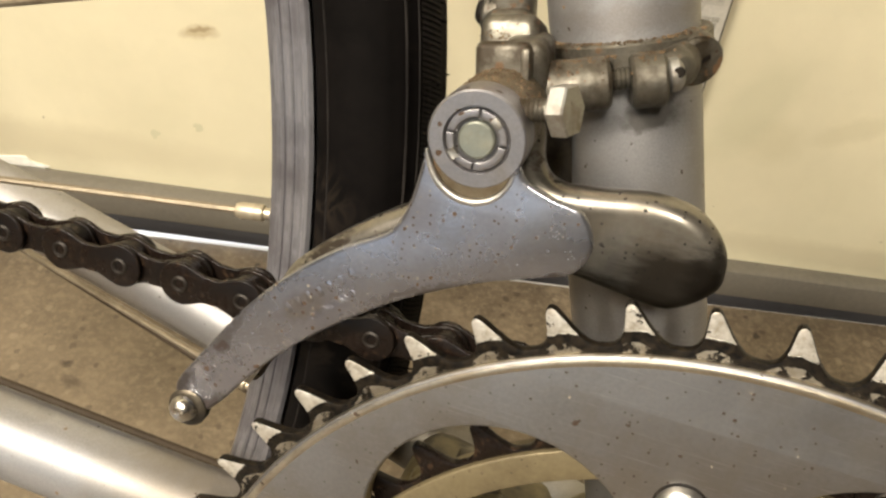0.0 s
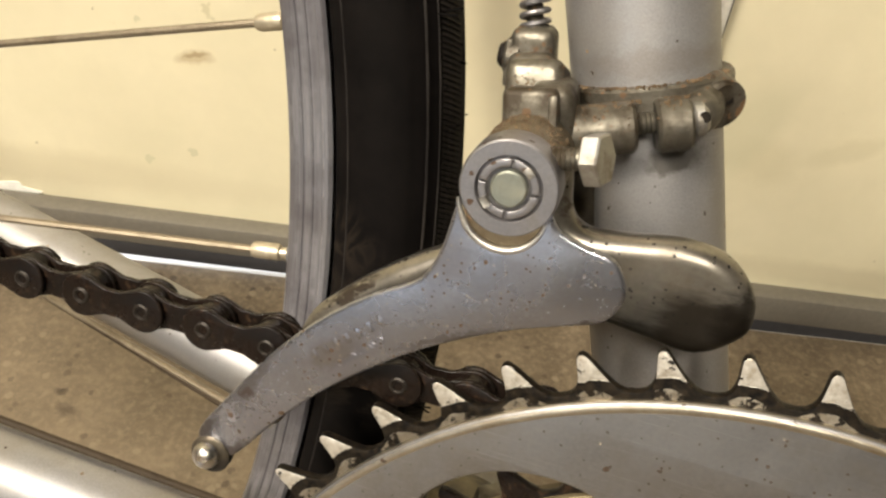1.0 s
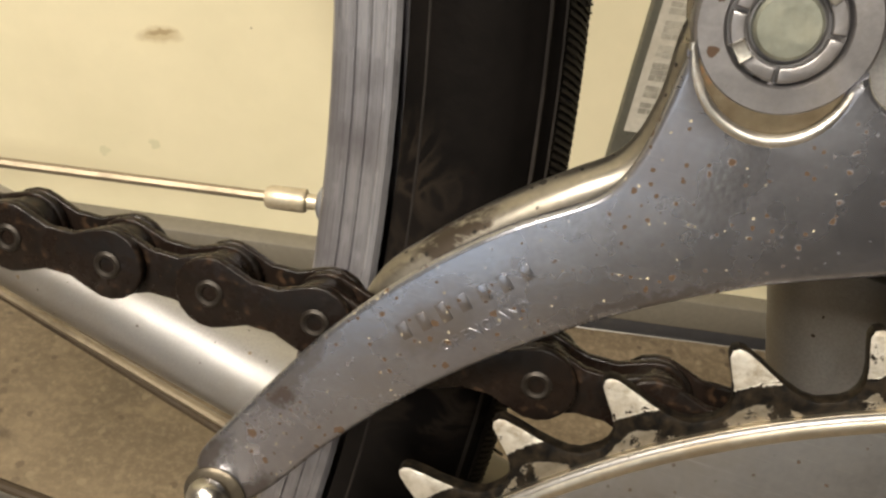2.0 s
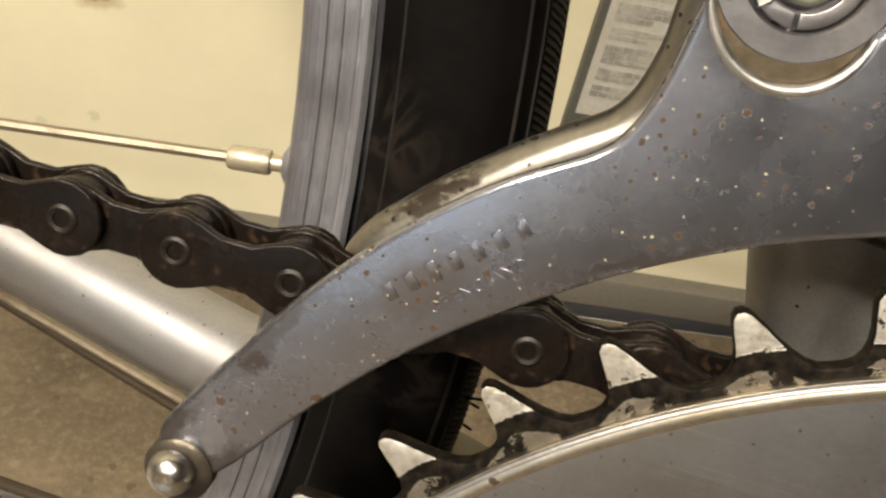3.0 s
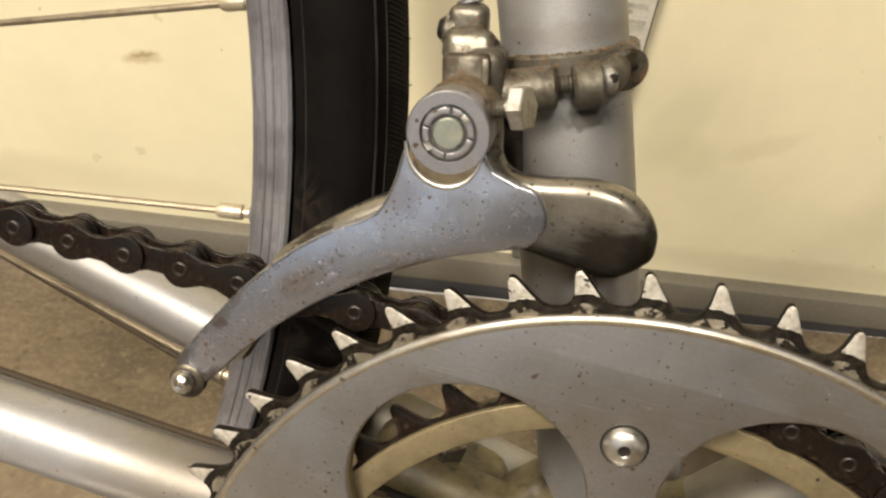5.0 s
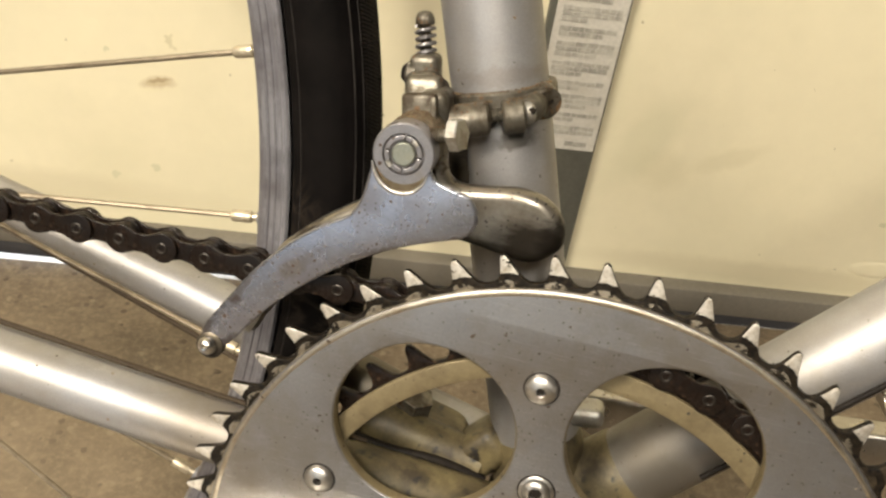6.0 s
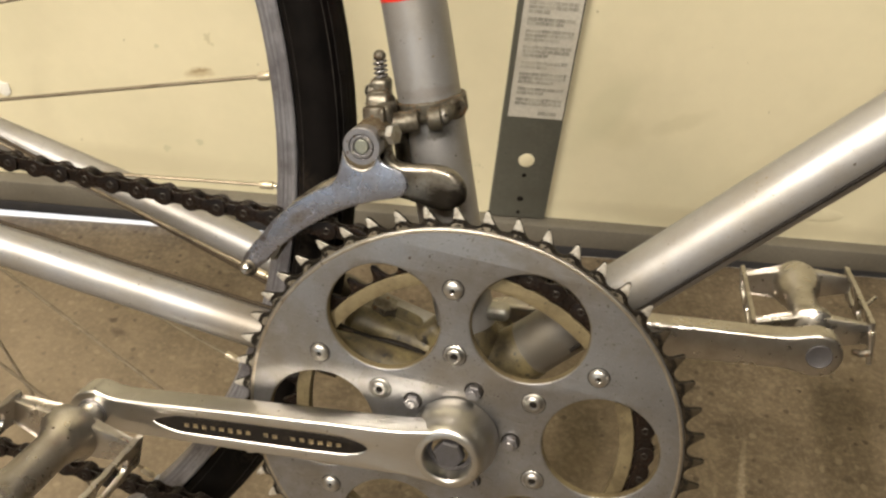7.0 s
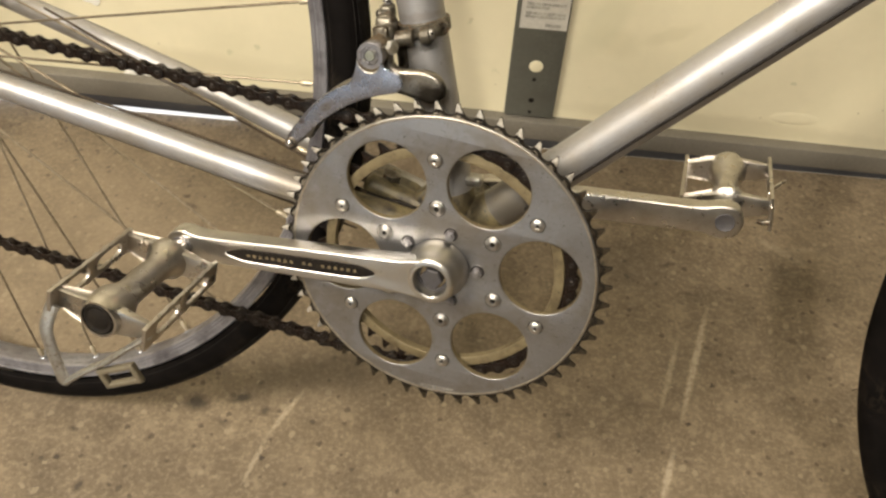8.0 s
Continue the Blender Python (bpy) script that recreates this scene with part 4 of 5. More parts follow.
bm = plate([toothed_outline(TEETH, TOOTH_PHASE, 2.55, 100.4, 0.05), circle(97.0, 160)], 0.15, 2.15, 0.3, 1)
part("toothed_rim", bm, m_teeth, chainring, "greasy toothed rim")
rng = random.Random(31)
for k in range(9):
    a = radians(-89 + 1.55 * k)
    bm = bmesh.new()
    block(bm, pose(95.2 * math.cos(a), -1.02, 95.2 * math.sin(a), 0, 90 - math.degrees(a), 0), 1.7, 0.16, rng.uniform(1.6, 2.3), 0.06, 1)
    part("stamped_bar", bm, m_clip, chainring)


def dome_bolt(bmx, x, y, z, r, hgt, socket):
    prof = [(r, 0), (r, hgt * 0.25), (r * 0.93, hgt * 0.6), (r * 0.75, hgt * 0.88), (socket * 1.15, hgt), (socket, hgt * 0.96), (socket * 0.85, hgt * 0.35), (0, hgt * 0.3)]
    return lathe(bmx, prof, (x, y, z), (0, -1, 0), 24)


def grime_ring(bolt, x, z, r, socket):
    """Black dirt packed round a bolt's foot and in its socket."""
    bmx = bmesh.new()
    lathe(bmx, [(r - 0.4, 0.0), (r - 0.3, 0.32), (r + 0.25, 0.28), (r + 0.6, 0.0)], (x, -0.95, z), (0, -1, 0), 24)
    if socket:
        lathe(bmx, [(0, 0), (socket * 0.88, 0), (socket * 0.88, -0.3)], (x, -1.95, z), (0, -1, 0), 16)
    part("packed_dirt", bmx, m_dark, bolt, "black dirt round the bolt")


for k in range(6):
    a = BOLT_PHASE + k * math.pi / 3
    bm = bmesh.new()
    dome_bolt(bm, 71.6 * math.cos(a), -0.8, 71.6 * math.sin(a), 4.4, 2.4, 1.2)
    bolt = part("dome_bolt", bm, m_bolt, chainring, "bright domed bolt")
    grime_ring(bolt, 71.6 * math.cos(a), 71.6 * math.sin(a), 4.3, 1.15)
    bm = bmesh.new()
    lathe(bm, [(4.9, 0), (4.9, 0.5), (4.3, 0.9), (4.1, 0.9)], (40.06 * math.cos(a), -0.8, 40.06 * math.sin(a)), (0, -1, 0), 24)
    dome_bolt(bm, 40.06 * math.cos(a), -0.8, 40.06 * math.sin(a), 3.9, 2.0, 1.9)
    bolt = part("socket_bolt", bm, m_bolt, chainring, "socket head bolt")
    grime_ring(bolt, 40.06 * math.cos(a), 40.06 * math.sin(a), 4.8, 1.85)
for k in range(5):
    a = radians(8.2 + 72 * k)
    bm = bmesh.new()
    prism(bm, (24.8 * math.cos(a), -0.8, 24.8 * math.sin(a)), (24.8 * math.cos(a), -4.0, 24.8 * math.sin(a)), 3.6)
    rod(bm, (24.8 * math.cos(a), -4.0, 24.8 * math.sin(a)), (24.8 * math.cos(a), -5.4, 24.8 * math.sin(a)), 2.0, 14)
    nut = part("spider_nut", bm, m_boss, chainring, "dirty hexagon nut")
    grime_ring(nut, 24.8 * math.cos(a), 24.8 * math.sin(a), 3.8, 0.0)

INNER, INNER_R, INNER_Y = 41, PITCH / (2 * math.sin(math.pi / 41)), 6.25
PIN_X = -71.2          # one pin of the upper run
LINE = radians(91.0)   # where the upper run leaves the ring
tangent = Vector((INNER_R * math.cos(LINE), 0, INNER_R * math.sin(LINE)))
back = Vector((-math.sin(LINE), 0, math.cos(LINE)))
first = (PIN_X - tangent.x) / back.x
skip = first % PITCH
ring_start = LINE - (PITCH - skip) / INNER_R
bm = plate([toothed_outline(INNER, ring_start + math.pi / INNER, 2.6, INNER_R - 4.3), circle(77.8, 120)], INNER_Y - 1.0, INNER_Y + 1.0, 0.3, 1)
inner_ring = part("inner_chainring", bm, m_chain, bicycle, "smaller greasy chainring behind the outer one")
bm = plate([circle(78.2, 140), circle(71.9, 140)], INNER_Y - 2.2, INNER_Y + 3.4, 0.4, 2)
part("inner_band", bm, m_brass, inner_ring, "stained yellowish band")
for k in range(6):
    a = BOLT_PHASE + k * math.pi / 3
    bm = bmesh.new()
    rod(bm, (71.6 * math.cos(a), 2.3, 71.6 * math.sin(a)), (71.6 * math.cos(a), INNER_Y + 2, 71.6 * math.sin(a)), 4.5, 20)
    block(bm, pose(73.2 * math.cos(a), INNER_Y, 73.2 * math.sin(a), 0, 90 - math.degrees(a), 0), 12, 3, 5, 0.6)
    part("spacer", bm, m_grime, inner_ring)

# ---------------------------------------------------------------- chain
pins = []
s = skip
while tangent.x + back.x * s > -425:
    pins.insert(0, tangent + back * s)
    s += PITCH
a = ring_start
END = radians(-90.0)
while a > END:
    pins.append(Vector((INNER_R * math.cos(a), 0, INNER_R * math.sin(a))))
    a -= 2 * math.pi / INNER
last = pins[-1]
while last.x > -425:
    goal = Vector((last.x - PITCH, 0, -INNER_R - 3.5 - 1.5 * math.sin(min(1, max(0, -last.x / 60)))))
    last = last + (goal - last).normalized() * PITCH
    pins.append(last)
index0 = min(range(len(pins)), key=lambda i: (pins[i] - Vector((PIN_X, 0, 82.0))).length)

bm = bmesh.new()
for p in pins:
    c = p + Vector((0, INNER_Y, 0))
    lathe(bm, [(2.0, -1.3), (3.6, -1.3), (3.85, -1.1), (3.85, 1.1), (3.6, 1.3), (2.0, 1.3)], c, (0, 1, 0), 14)
chain = part("chain", bm, m_chain, bicycle, "dark oily roller chain, sagging a little", smooth=30)


def link_outline(waist, end):
    half = PITCH / 2
    pts = []
    for sx in (1, -1):
        for i in range(13):
            q = radians(-118 + 236 * i / 12)
            pts.append(Vector((sx * (half + end * math.cos(q)), sx * end * math.sin(q))))
        pts.append(Vector((sx * 1.6, sx * waist)))
        pts.append(Vector((-sx * 1.6, sx * waist)))
    return pts


def link(name, ys, end):
    bmx = bmesh.new()
    for y in ys:
        b = plate([link_outline(2.75, end)], y - 0.55, y + 0.55, 0.32, 2)
        me = bpy.data.meshes.new("tmp")
        b.to_mesh(me)
        b.free()
        bmx.from_mesh(me)
        bpy.data.meshes.remove(me)
    return part(name, bmx, m_chain, chain)


outer = link("outer_link", (-2.95, 2.95), 4.35)
inner = link("inner_link", (-1.75, 1.75), 4.25)
bm = bmesh.new()
lathe(bm, [(0, -3.2), (0.8, -3.2), (0.95, -3.7), (1.35, -3.85), (1.7, -3.65), (1.75, -2.9), (1.75, 2.9), (1.7, 3.6), (0, 3.7)], (0, 0, 0), (0, 1, 0), 16)
pin = part("pin", bm, m_pin, chain, "rubbed hollow chain pin")
uses = {"outer": False, "inner": False, "pin": False}
for i, (p, q) in enumerate(zip(pins, pins[1:])):
    kind, ob = ("outer", outer) if (i - index0) % 2 == 1 else ("inner", inner)
    d = (q - p).normalized()
    local = Matrix.Translation(((p + q) / 2 + Vector((0, INNER_Y, 0))) * MM) @ Matrix(((d.x, 0, -d.z, 0), (0, 1, 0, 0), (d.z, 0, d.x, 0), (0, 0, 0, 1)))
    if uses[kind]:
        share(ob, ob.name.split(".")[0], local)
    else:
        ob.matrix_local, uses[kind] = local, True
for p in pins:
    local = Matrix.Translation((p + Vector((0, INNER_Y, 0))) * MM)
    if uses["pin"]:
        share(pin, "pin", local)
    else:
        pin.matrix_local, uses["pin"] = local, True

# ---------------------------------------------------------------- front derailleur
PIVOT = Vector((-59.2, 1.6, 123.6))
CUP = [(7.6 + 2.05 * math.sin(math.pi * (i / 24) ** 1.25), radians(203 + 127 * i / 24)) for i in range(25)]   # the cup of the cage plate round the boss
bm = bmesh.new()
lathe(bm, [(0, 0.8), (3.2, 0.8), (3.4, 0.65), (5.05, 0.65), (5.2, -0.15), (5.4, -0.35), (7.55, -0.35), (7.85, -0.1), (7.95, 0.6), (7.95, 5.5), (7.6, 7), (7.4, 22), (6.0, 23), (0, 23)], PIVOT + Vector((0, -1.95, 0)), (0, 1, 0), 56)
derailleur = part("front_derailleur", bm, m_boss, bicycle, "old front derailleur with rust and grime")
bm = plate([[Vector((PIVOT.x + r * math.cos(q), PIVOT.z + r * math.sin(q))) for r, q in [(r - 0.1, q) for r, q in CUP[1:]] + [(7.0, q) for r, q in reversed(CUP[1:])]]], -0.6, 9.0, 0.2, 2)
part("collar", bm, m_collar, derailleur, "brown rusty collar")
bm = bmesh.new()
lathe(bm, [(7.0, 3.6), (7.7, 3.9), (7.75, 9), (7.6, 20), (6.0, 22.5)], PIVOT, (0, 1, 0), 48)
part("boss_sleeve", bm, m_collar, derailleur, "rusty sleeve behind the pivot")
bm = bmesh.new()
lathe(bm, [(0, -2.5), (2.65, -2.5), (2.95, -2.25), (3.0, -2.0), (3.0, 2)], PIVOT, (0, 1, 0), 32)
part("pivot_pin", bm, m_zinc, derailleur, "greenish zinc pivot pin", smooth=18)
for a0, a1 in ((2, 47), (58, 90), (94, 172), (177, 214), (230, 272), (276, 357)):
    turns = [radians(a0 + (a1 - a0) * k / 8) for k in range(9)]
    pts = [Vector((PIVOT.x + 4.85 * math.cos(q), PIVOT.z + 4.85 * math.sin(q))) for q in turns] + [Vector((PIVOT.x + 3.55 * math.cos(q), PIVOT.z + 3.55 * math.sin(q))) for q in reversed(turns)]
    bm = plate([pts], -0.80, 0.05, 0.2, 2)
    part("circlip", bm, m_boss, derailleur, "segmented steel spring clip")
for q in (52, 222):
    bm = bmesh.new()
    block(bm, pose(PIVOT.x + 4.25 * math.cos(radians(q)), -0.6, PIVOT.z + 4.25 * math.sin(radians(q)), 0, 90 - q, 0), 1.7, 1.0, 1.2, 0.15, 2)
    part("circlip_tab", bm, m_clip, derailleur, "bent tab of the spring clip")

cage = [(-106.6, 61.5), (-105.6, 64.4), (-99.7, 74.2), (-93.4, 83.8), (-85.8, 92.7), (-78.5, 99.3), (-71.2, 104.3), (-69.0, 107.1), (-67.7, 111.0), (-67.1, 115.0), (-66.8, 118.0)]
arc = [(PIVOT.x + r * math.cos(q), PIVOT.z + r * math.sin(q)) for r, q in CUP]
rest = [(-51.6, 121.4), (-50.0, 119.3), (-45.4, 117.8), (-41.0, 116.9), (-38.4, 113.6), (-38.0, 110.0), (-40.2, 106.2), (-45.3, 104.0), (-54.0, 100.4), (-63.7, 95.0), (-72.7, 88.5), (-82.1, 80.2), (-90.9, 70.2), (-97.6, 60.8), (-101.5, 57.2), (-105.6, 57.4)]
bm = plate([spline(cage, False, 5) + [Vector(p) for p in arc] + spline(rest, False, 5)], -1.5, 0.3, 0.75, 4)
outer_cage = part("outer_cage_plate", bm, m_plate, derailleur, "bluish grey plated steel cage plate")
# lip in brighter steel than the plate, adds to the cup's highlight by colour
bm = bmesh.new()
sweep(bm, [(PIVOT.x + (r + 0.35) * math.cos(q), -1.05, PIVOT.z + (r + 0.35) * math.sin(q)) for r, q in CUP], [0.22 + 0.46 * math.sin(math.pi * (i + 0.5) / 25) ** 0.6 for i in range(25)], 12)
part("cup_lip", bm, m_bolt, outer_cage, "lip round the pivot, in brighter steel than the plate")
rng = random.Random(11)
for k in range(7):
    u = k / 6
    bm = bmesh.new()
    block(bm, pose(-85.9 + 10.6 * u, -1.50, 85.7 + 9.9 * u, 0, -43, 0), 1.15, 0.22, rng.uniform(1.6, 2.2), 0.10, 2)
    part("emboss_bar", bm, m_plate, outer_cage)
words = bpy.data.curves.new("words", "FONT")
words.body, words.size, words.extrude, words.bevel_depth = "OF ENGLAND", 1.70, 0.05, 0.05
words_ob = new("words", words)
bpy.context.view_layer.update()
words_me = bpy.data.meshes.new_from_object(words_ob.evaluated_get(bpy.context.evaluated_depsgraph_get()))
bpy.data.objects.remove(words_ob)
bm = bmesh.new()
bm.from_mesh(words_me)
bpy.data.meshes.remove(words_me)
bmesh.ops.transform(bm, matrix=Matrix.Translation((-81.3, -1.52, 84.6)) @ pose(0, 0, 0, 0, -45, 0) @ pose(0, 0, 0, 90, 0, 0), verts=bm.verts)
part("lettering", bm, m_plate, outer_cage, "small raised lettering")

IY = 15.5
back_plate = [(-101, 57), (-97.5, 66), (-93.8, 82.5), (-87.9, 90.4), (-80, 97.8), (-74.2, 102.3), (-69.0, 106.5), (-67.0, 113), (-66.4, 122), (-61, 128), (-54.5, 128.5), (-51.2, 124.5), (-49.6, 118.0), (-46.5, 115.3), (-40.9, 115.6), (-31.7, 117.3), (-25.2, 117.1), (-20.8, 115.2),
              (-17.3, 111.6), (-15.9, 107.7), (-16.6, 103.2), (-23.3, 98.0), (-33.4, 98.6), (-44, 99.5), (-55, 97.5), (-66, 92), (-76, 84.5), (-86, 75), (-94, 63), (-97, 57)]
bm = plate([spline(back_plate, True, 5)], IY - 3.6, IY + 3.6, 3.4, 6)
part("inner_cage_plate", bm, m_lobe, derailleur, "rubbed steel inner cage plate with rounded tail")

# screw that joins the two cage plates at the tail
bm = bmesh.new()
rod(bm, (-103.6, 0.2, 58.0), (-103, 16, 57), 2.6, 20)
part("cage_spacer", bm, m_rusty, derailleur, "dirty spacer")
bm = bmesh.new()
lathe(bm, [(3.7, -1.5), (3.9, -1.2), (3.9, 0.7), (3.4, 1.1), (2.2, 1.3)], (-103.6, -1.0, 57.9), (0, -1, 0), 28)
part("washer", bm, m_dark_steel, derailleur)
bm = bmesh.new()
lathe(bm, [(2.6, 0), (2.65, 0.5), (2.45, 1.3), (1.9, 2.0), (1.1, 2.4), (0.5, 2.3), (0, 2.2)], (-103.9, -2.3, 58.3), (0, -1, 0), 28)
part("tail_screw", bm, m_pedal, derailleur, "bright domed screw")

# clamp round the seat tube
CL = 140.0
bm = bmesh.new()
axis = Vector((-0.3049, 0, 0.9524))
lathe(bm, [(14.1, -4.0), (15.8, -4.0), (16.3, -3.4), (16.3, 3.4), (15.8, 4.0), (14.1, 4.0)], at_seat(CL), axis, 48)
part("clamp_band", bm, m_rusty, derailleur, "rusty clamp band round the seat tube")


def clamp_at(t):
    """Along the clamp's barrels, from the derailleur's side to the lug."""
    return Vector((-55.2, 25.5, 127.6)).lerp(Vector((-26.5, 31.5, 136.4)), t)


bm = bmesh.new()
rod(bm, clamp_at(-0.08) + Vector((0, 0, -0.5)), clamp_at(0.42) + Vector((0, 0, -0.5)), 4.7, 28, 0.7)
part("clamp_barrel", bm, m_rusty, derailleur, "steel clamp barrel")
bm = bmesh.new()
thread(bm, clamp_at(0.40), clamp_at(0.56), 2.1)
part("clamp_screw", bm, m_rusty, derailleur)
bm = bmesh.new()
rod(bm, clamp_at(0.535) + Vector((0, 0, -0.7)), clamp_at(0.735) + Vector((0, 0, -0.7)), 4.8, 28, 0.6)
part("clamp_barrel", bm, m_rusty, derailleur, "steel clamp barrel")
bm = bmesh.new()
rod(bm, clamp_at(0.72) + Vector((0, -0.9, 0)), clamp_at(0.82) + Vector((0, -0.6, 0.2)), 3.0, 20, 0.9)
part("screw_tip", bm, m_clip, derailleur)
bm = bmesh.new()
LUG = Vector((-29.6, 36.4, 136.3))
LUG_OUT = Vector((0.66, -0.74, -0.12)).normalized()
sweep(bm, spline([clamp_at(0.66) + Vector((0, 1.0, 0.2)), clamp_at(0.78) + Vector((0, 2.2, 0.8)), LUG - LUG_OUT * 4.5 + Vector((0, 1.5, 0.4)), LUG], False, 5), [3.4] * 4 + [3.8] * 4 + [4.3] * 4 + [4.8] * 4, 24)
lathe(bm, [(0, -6), (4.6, -6), (4.7, -1.2), (4.5, 0.0), (4.0, 0.5), (0, 0.6)], LUG, LUG_OUT, 32)
part("clamp_lug", bm, m_rusty, derailleur, "rounded clamp lug with a slotted screw")
bm = bmesh.new()
block(bm, Matrix.Translation(LUG + LUG_OUT * 0.52) @ frame_to(LUG_OUT) @ pose(0, 0, 0, 0, 0, 35), 4.6, 0.8, 0.3, 0.08, 1)
part("screw_slot", bm, m_dark, derailleur)
bm = bmesh.new()
rod(bm, clamp_at(0.80) + Vector((0, -3.75, 0.8)), clamp_at(0.80) + Vector((0, -2.6, 0.8)), 1.0, 14)
part("screw_hole", bm, m_dark, derailleur)

# body links between pivot and clamp
bm = bmesh.new()
block(bm, pose(-60.6, 24, 130.6, -8, -12, 0), 9.6, 13, 8.0, 1.3, 3)
block(bm, pose(-56.3, 22, 130.2, -8, -12, 0), 1.6, 12, 9.0, 0.6, 2)
block(bm, pose(-62.0, 33, 133.2, -16, -12, 0), 10.8, 13, 8.0, 2.2, 3)
part("body_link", bm, m_rusty, derailleur, "worn rusty linkage block")
bm = bmesh.new()
block(bm, pose(-57.5, 26, 131.0, 0, -14, 0), 8, 12, 10, 2.0, 3)
part("body_arm", bm, m_rusty, derailleur)
bm = bmesh.new()
block(bm, pose(-65.2, 43, 136.6, 0, -10, 0), 8.4, 9.5, 10.5, 2.2, 4)
block(bm, pose(-64.0, 39, 133.4, -12, -12, 0), 9.4, 10, 8.0, 2.4, 4)
block(bm, pose(-69.2, 41.5, 134.6, 0, -6, 0), 1.4, 7.0, 9.0, 0.6, 2)
rod(bm, (-70.3, 41, 135.6), (-67.2, 41, 135.6), 3.5, 20, 0.5)
part("cable_bracket", bm, m_rusty, derailleur, "small rusty cable bracket")
bm = bmesh.new()
lathe(bm, [(2.6, 0), (2.5, 0.7), (1.8, 1.4), (0, 1.7)], (-70.2, 41, 135.6), (-1, 0, 0), 20)
part("bracket_screw", bm, m_dark, derailleur)
s0, s1 = Vector((-66.3, 44.6, 141.3)), Vector((-68.3, 45.8, 149.0))
bm = bmesh.new()
turns, steps = 4.0, 20
coil = []
sa = (s1 - s0).normalized()
e1 = sa.cross(Vector((0, 1, 0))).normalized()
e2 = sa.cross(e1)
for i in range(int(turns * steps) + 1):
    q = 2 * math.pi * i / steps
    coil.append(s0.lerp(s1, i / (turns * steps)) + e1 * 2.6 * math.cos(q) + e2 * 2.6 * math.sin(q))
sweep(bm, coil, 0.55, 8)
part("spring", bm, m_boss, derailleur, "small steel coil spring")
bm = bmesh.new()
thread(bm, s0 - sa * 2, s1, 1.7, 0.7)
lathe(bm, [(2.5, 0), (2.8, 0.6), (2.75, 1.8), (2.3, 3.0), (1.4, 3.8), (0, 4.1)], s1, sa, 20)
part("adjuster_bolt", bm, m_rusty, derailleur, "adjuster bolt through the spring")

# added dark filler: stands for the deep shade between pivot and seat tube
bm = bmesh.new()
sweep(bm, [(-53.6, 36, 131), (-52.5, 38, 124), (-50.5, 39, 114), (-48.5, 38, 104)], [4.6, 4.6, 4.4, 3.6], 18)
part("dark_gap_filler", bm, m_dark_steel, derailleur, "added dark filler in the gap behind the pivot")

# stop bolt
b0, b1 = Vector((-54.6, 4.6, 128.4)), Vector((-48.8, 2.8, 130.2))
bd = (b1 - b0).normalized()
bm = bmesh.new()
thread(bm, b0, b1, 1.9, 0.8)
part("stop_bolt_thread", bm, m_rusty, derailleur)
bm = bmesh.new()
prism(bm, b1, b1 + bd * 3.0, 4.3)
part("stop_bolt_head", bm, m_clip, derailleur, "hexagon bolt head, bare metal")

# crumbs of rust and dried grease on the upper sides
m_crumb = worn("rust_crumbs", (0.150, 0.100, 0.055), (0.045, 0.029, 0.016), 0.0, (0.7, 0.85), 900, 400, (0.4, 0.6), gloss=0.2)
rng = random.Random(77)
crumbs = bmesh.new()


def crumb(place, size):
    g = bmesh.ops.create_icosphere(crumbs, subdivisions=1, radius=size)
    for v in g["verts"]:
        v.co = Vector(place) + v.co * rng.uniform(0.6, 1.25)


for k in range(420):
    u = rng.uniform(-0.05, 0.74)
    if 0.42 < u < 0.53:
        continue
    q = radians(rng.gauss(100, 28))
    crumb(clamp_at(u) + Vector((0, -4.72 * math.cos(q), 4.78 * math.sin(q) - 0.5)), rng.uniform(0.10, 0.32))
for k in range(420):
    q = radians(rng.uniform(25, 150))
    crumb(PIVOT + Vector((7.7 * math.cos(q), rng.uniform(1, 16), 7.7 * math.sin(q))), rng.uniform(0.10, 0.26))
e_side = Vector((0.9524, 0, 0.3049))
for k in range(260):
    q = radians(rng.uniform(-80, 80))
    r = rng.uniform(14.3, 16.2)
    crumb(at_seat(CL + 4.05) + e_side * r * math.sin(q) + Vector((0, -r * math.cos(q), 0)), rng.uniform(0.10, 0.30))
for k in range(140):
    crumb((rng.uniform(-66, -57), rng.uniform(20, 30), 135.0 + rng.uniform(-0.1, 0.3)), rng.uniform(0.06, 0.22))
tagged(part("rust_crumb", crumbs, m_crumb, derailleur, "crumbs of rust and dried grease"), kind="stuff")

# ---------------------------------------------------------------- cranks
EYE_N = Vector((-168.2, 0, -26.0))
u_dir = EYE_N.normalized()
w_dir = Vector((-u_dir.z, 0, u_dir.x))
if w_dir.z < 0:
    w_dir = -w_dir


def crank_pt(along_, across):
    v = u_dir * along_ + w_dir * across
    return Vector((v.x, v.z))


slot = [crank_pt(36, 0.0), crank_pt(43, 3.2), crank_pt(56, 4.3), crank_pt(118, 4.2), crank_pt(130, 3.0), crank_pt(138, 0), crank_pt(130, -3.0), crank_pt(118, -4.2), crank_pt(56, -4.3), crank_pt(43, -3.2)]
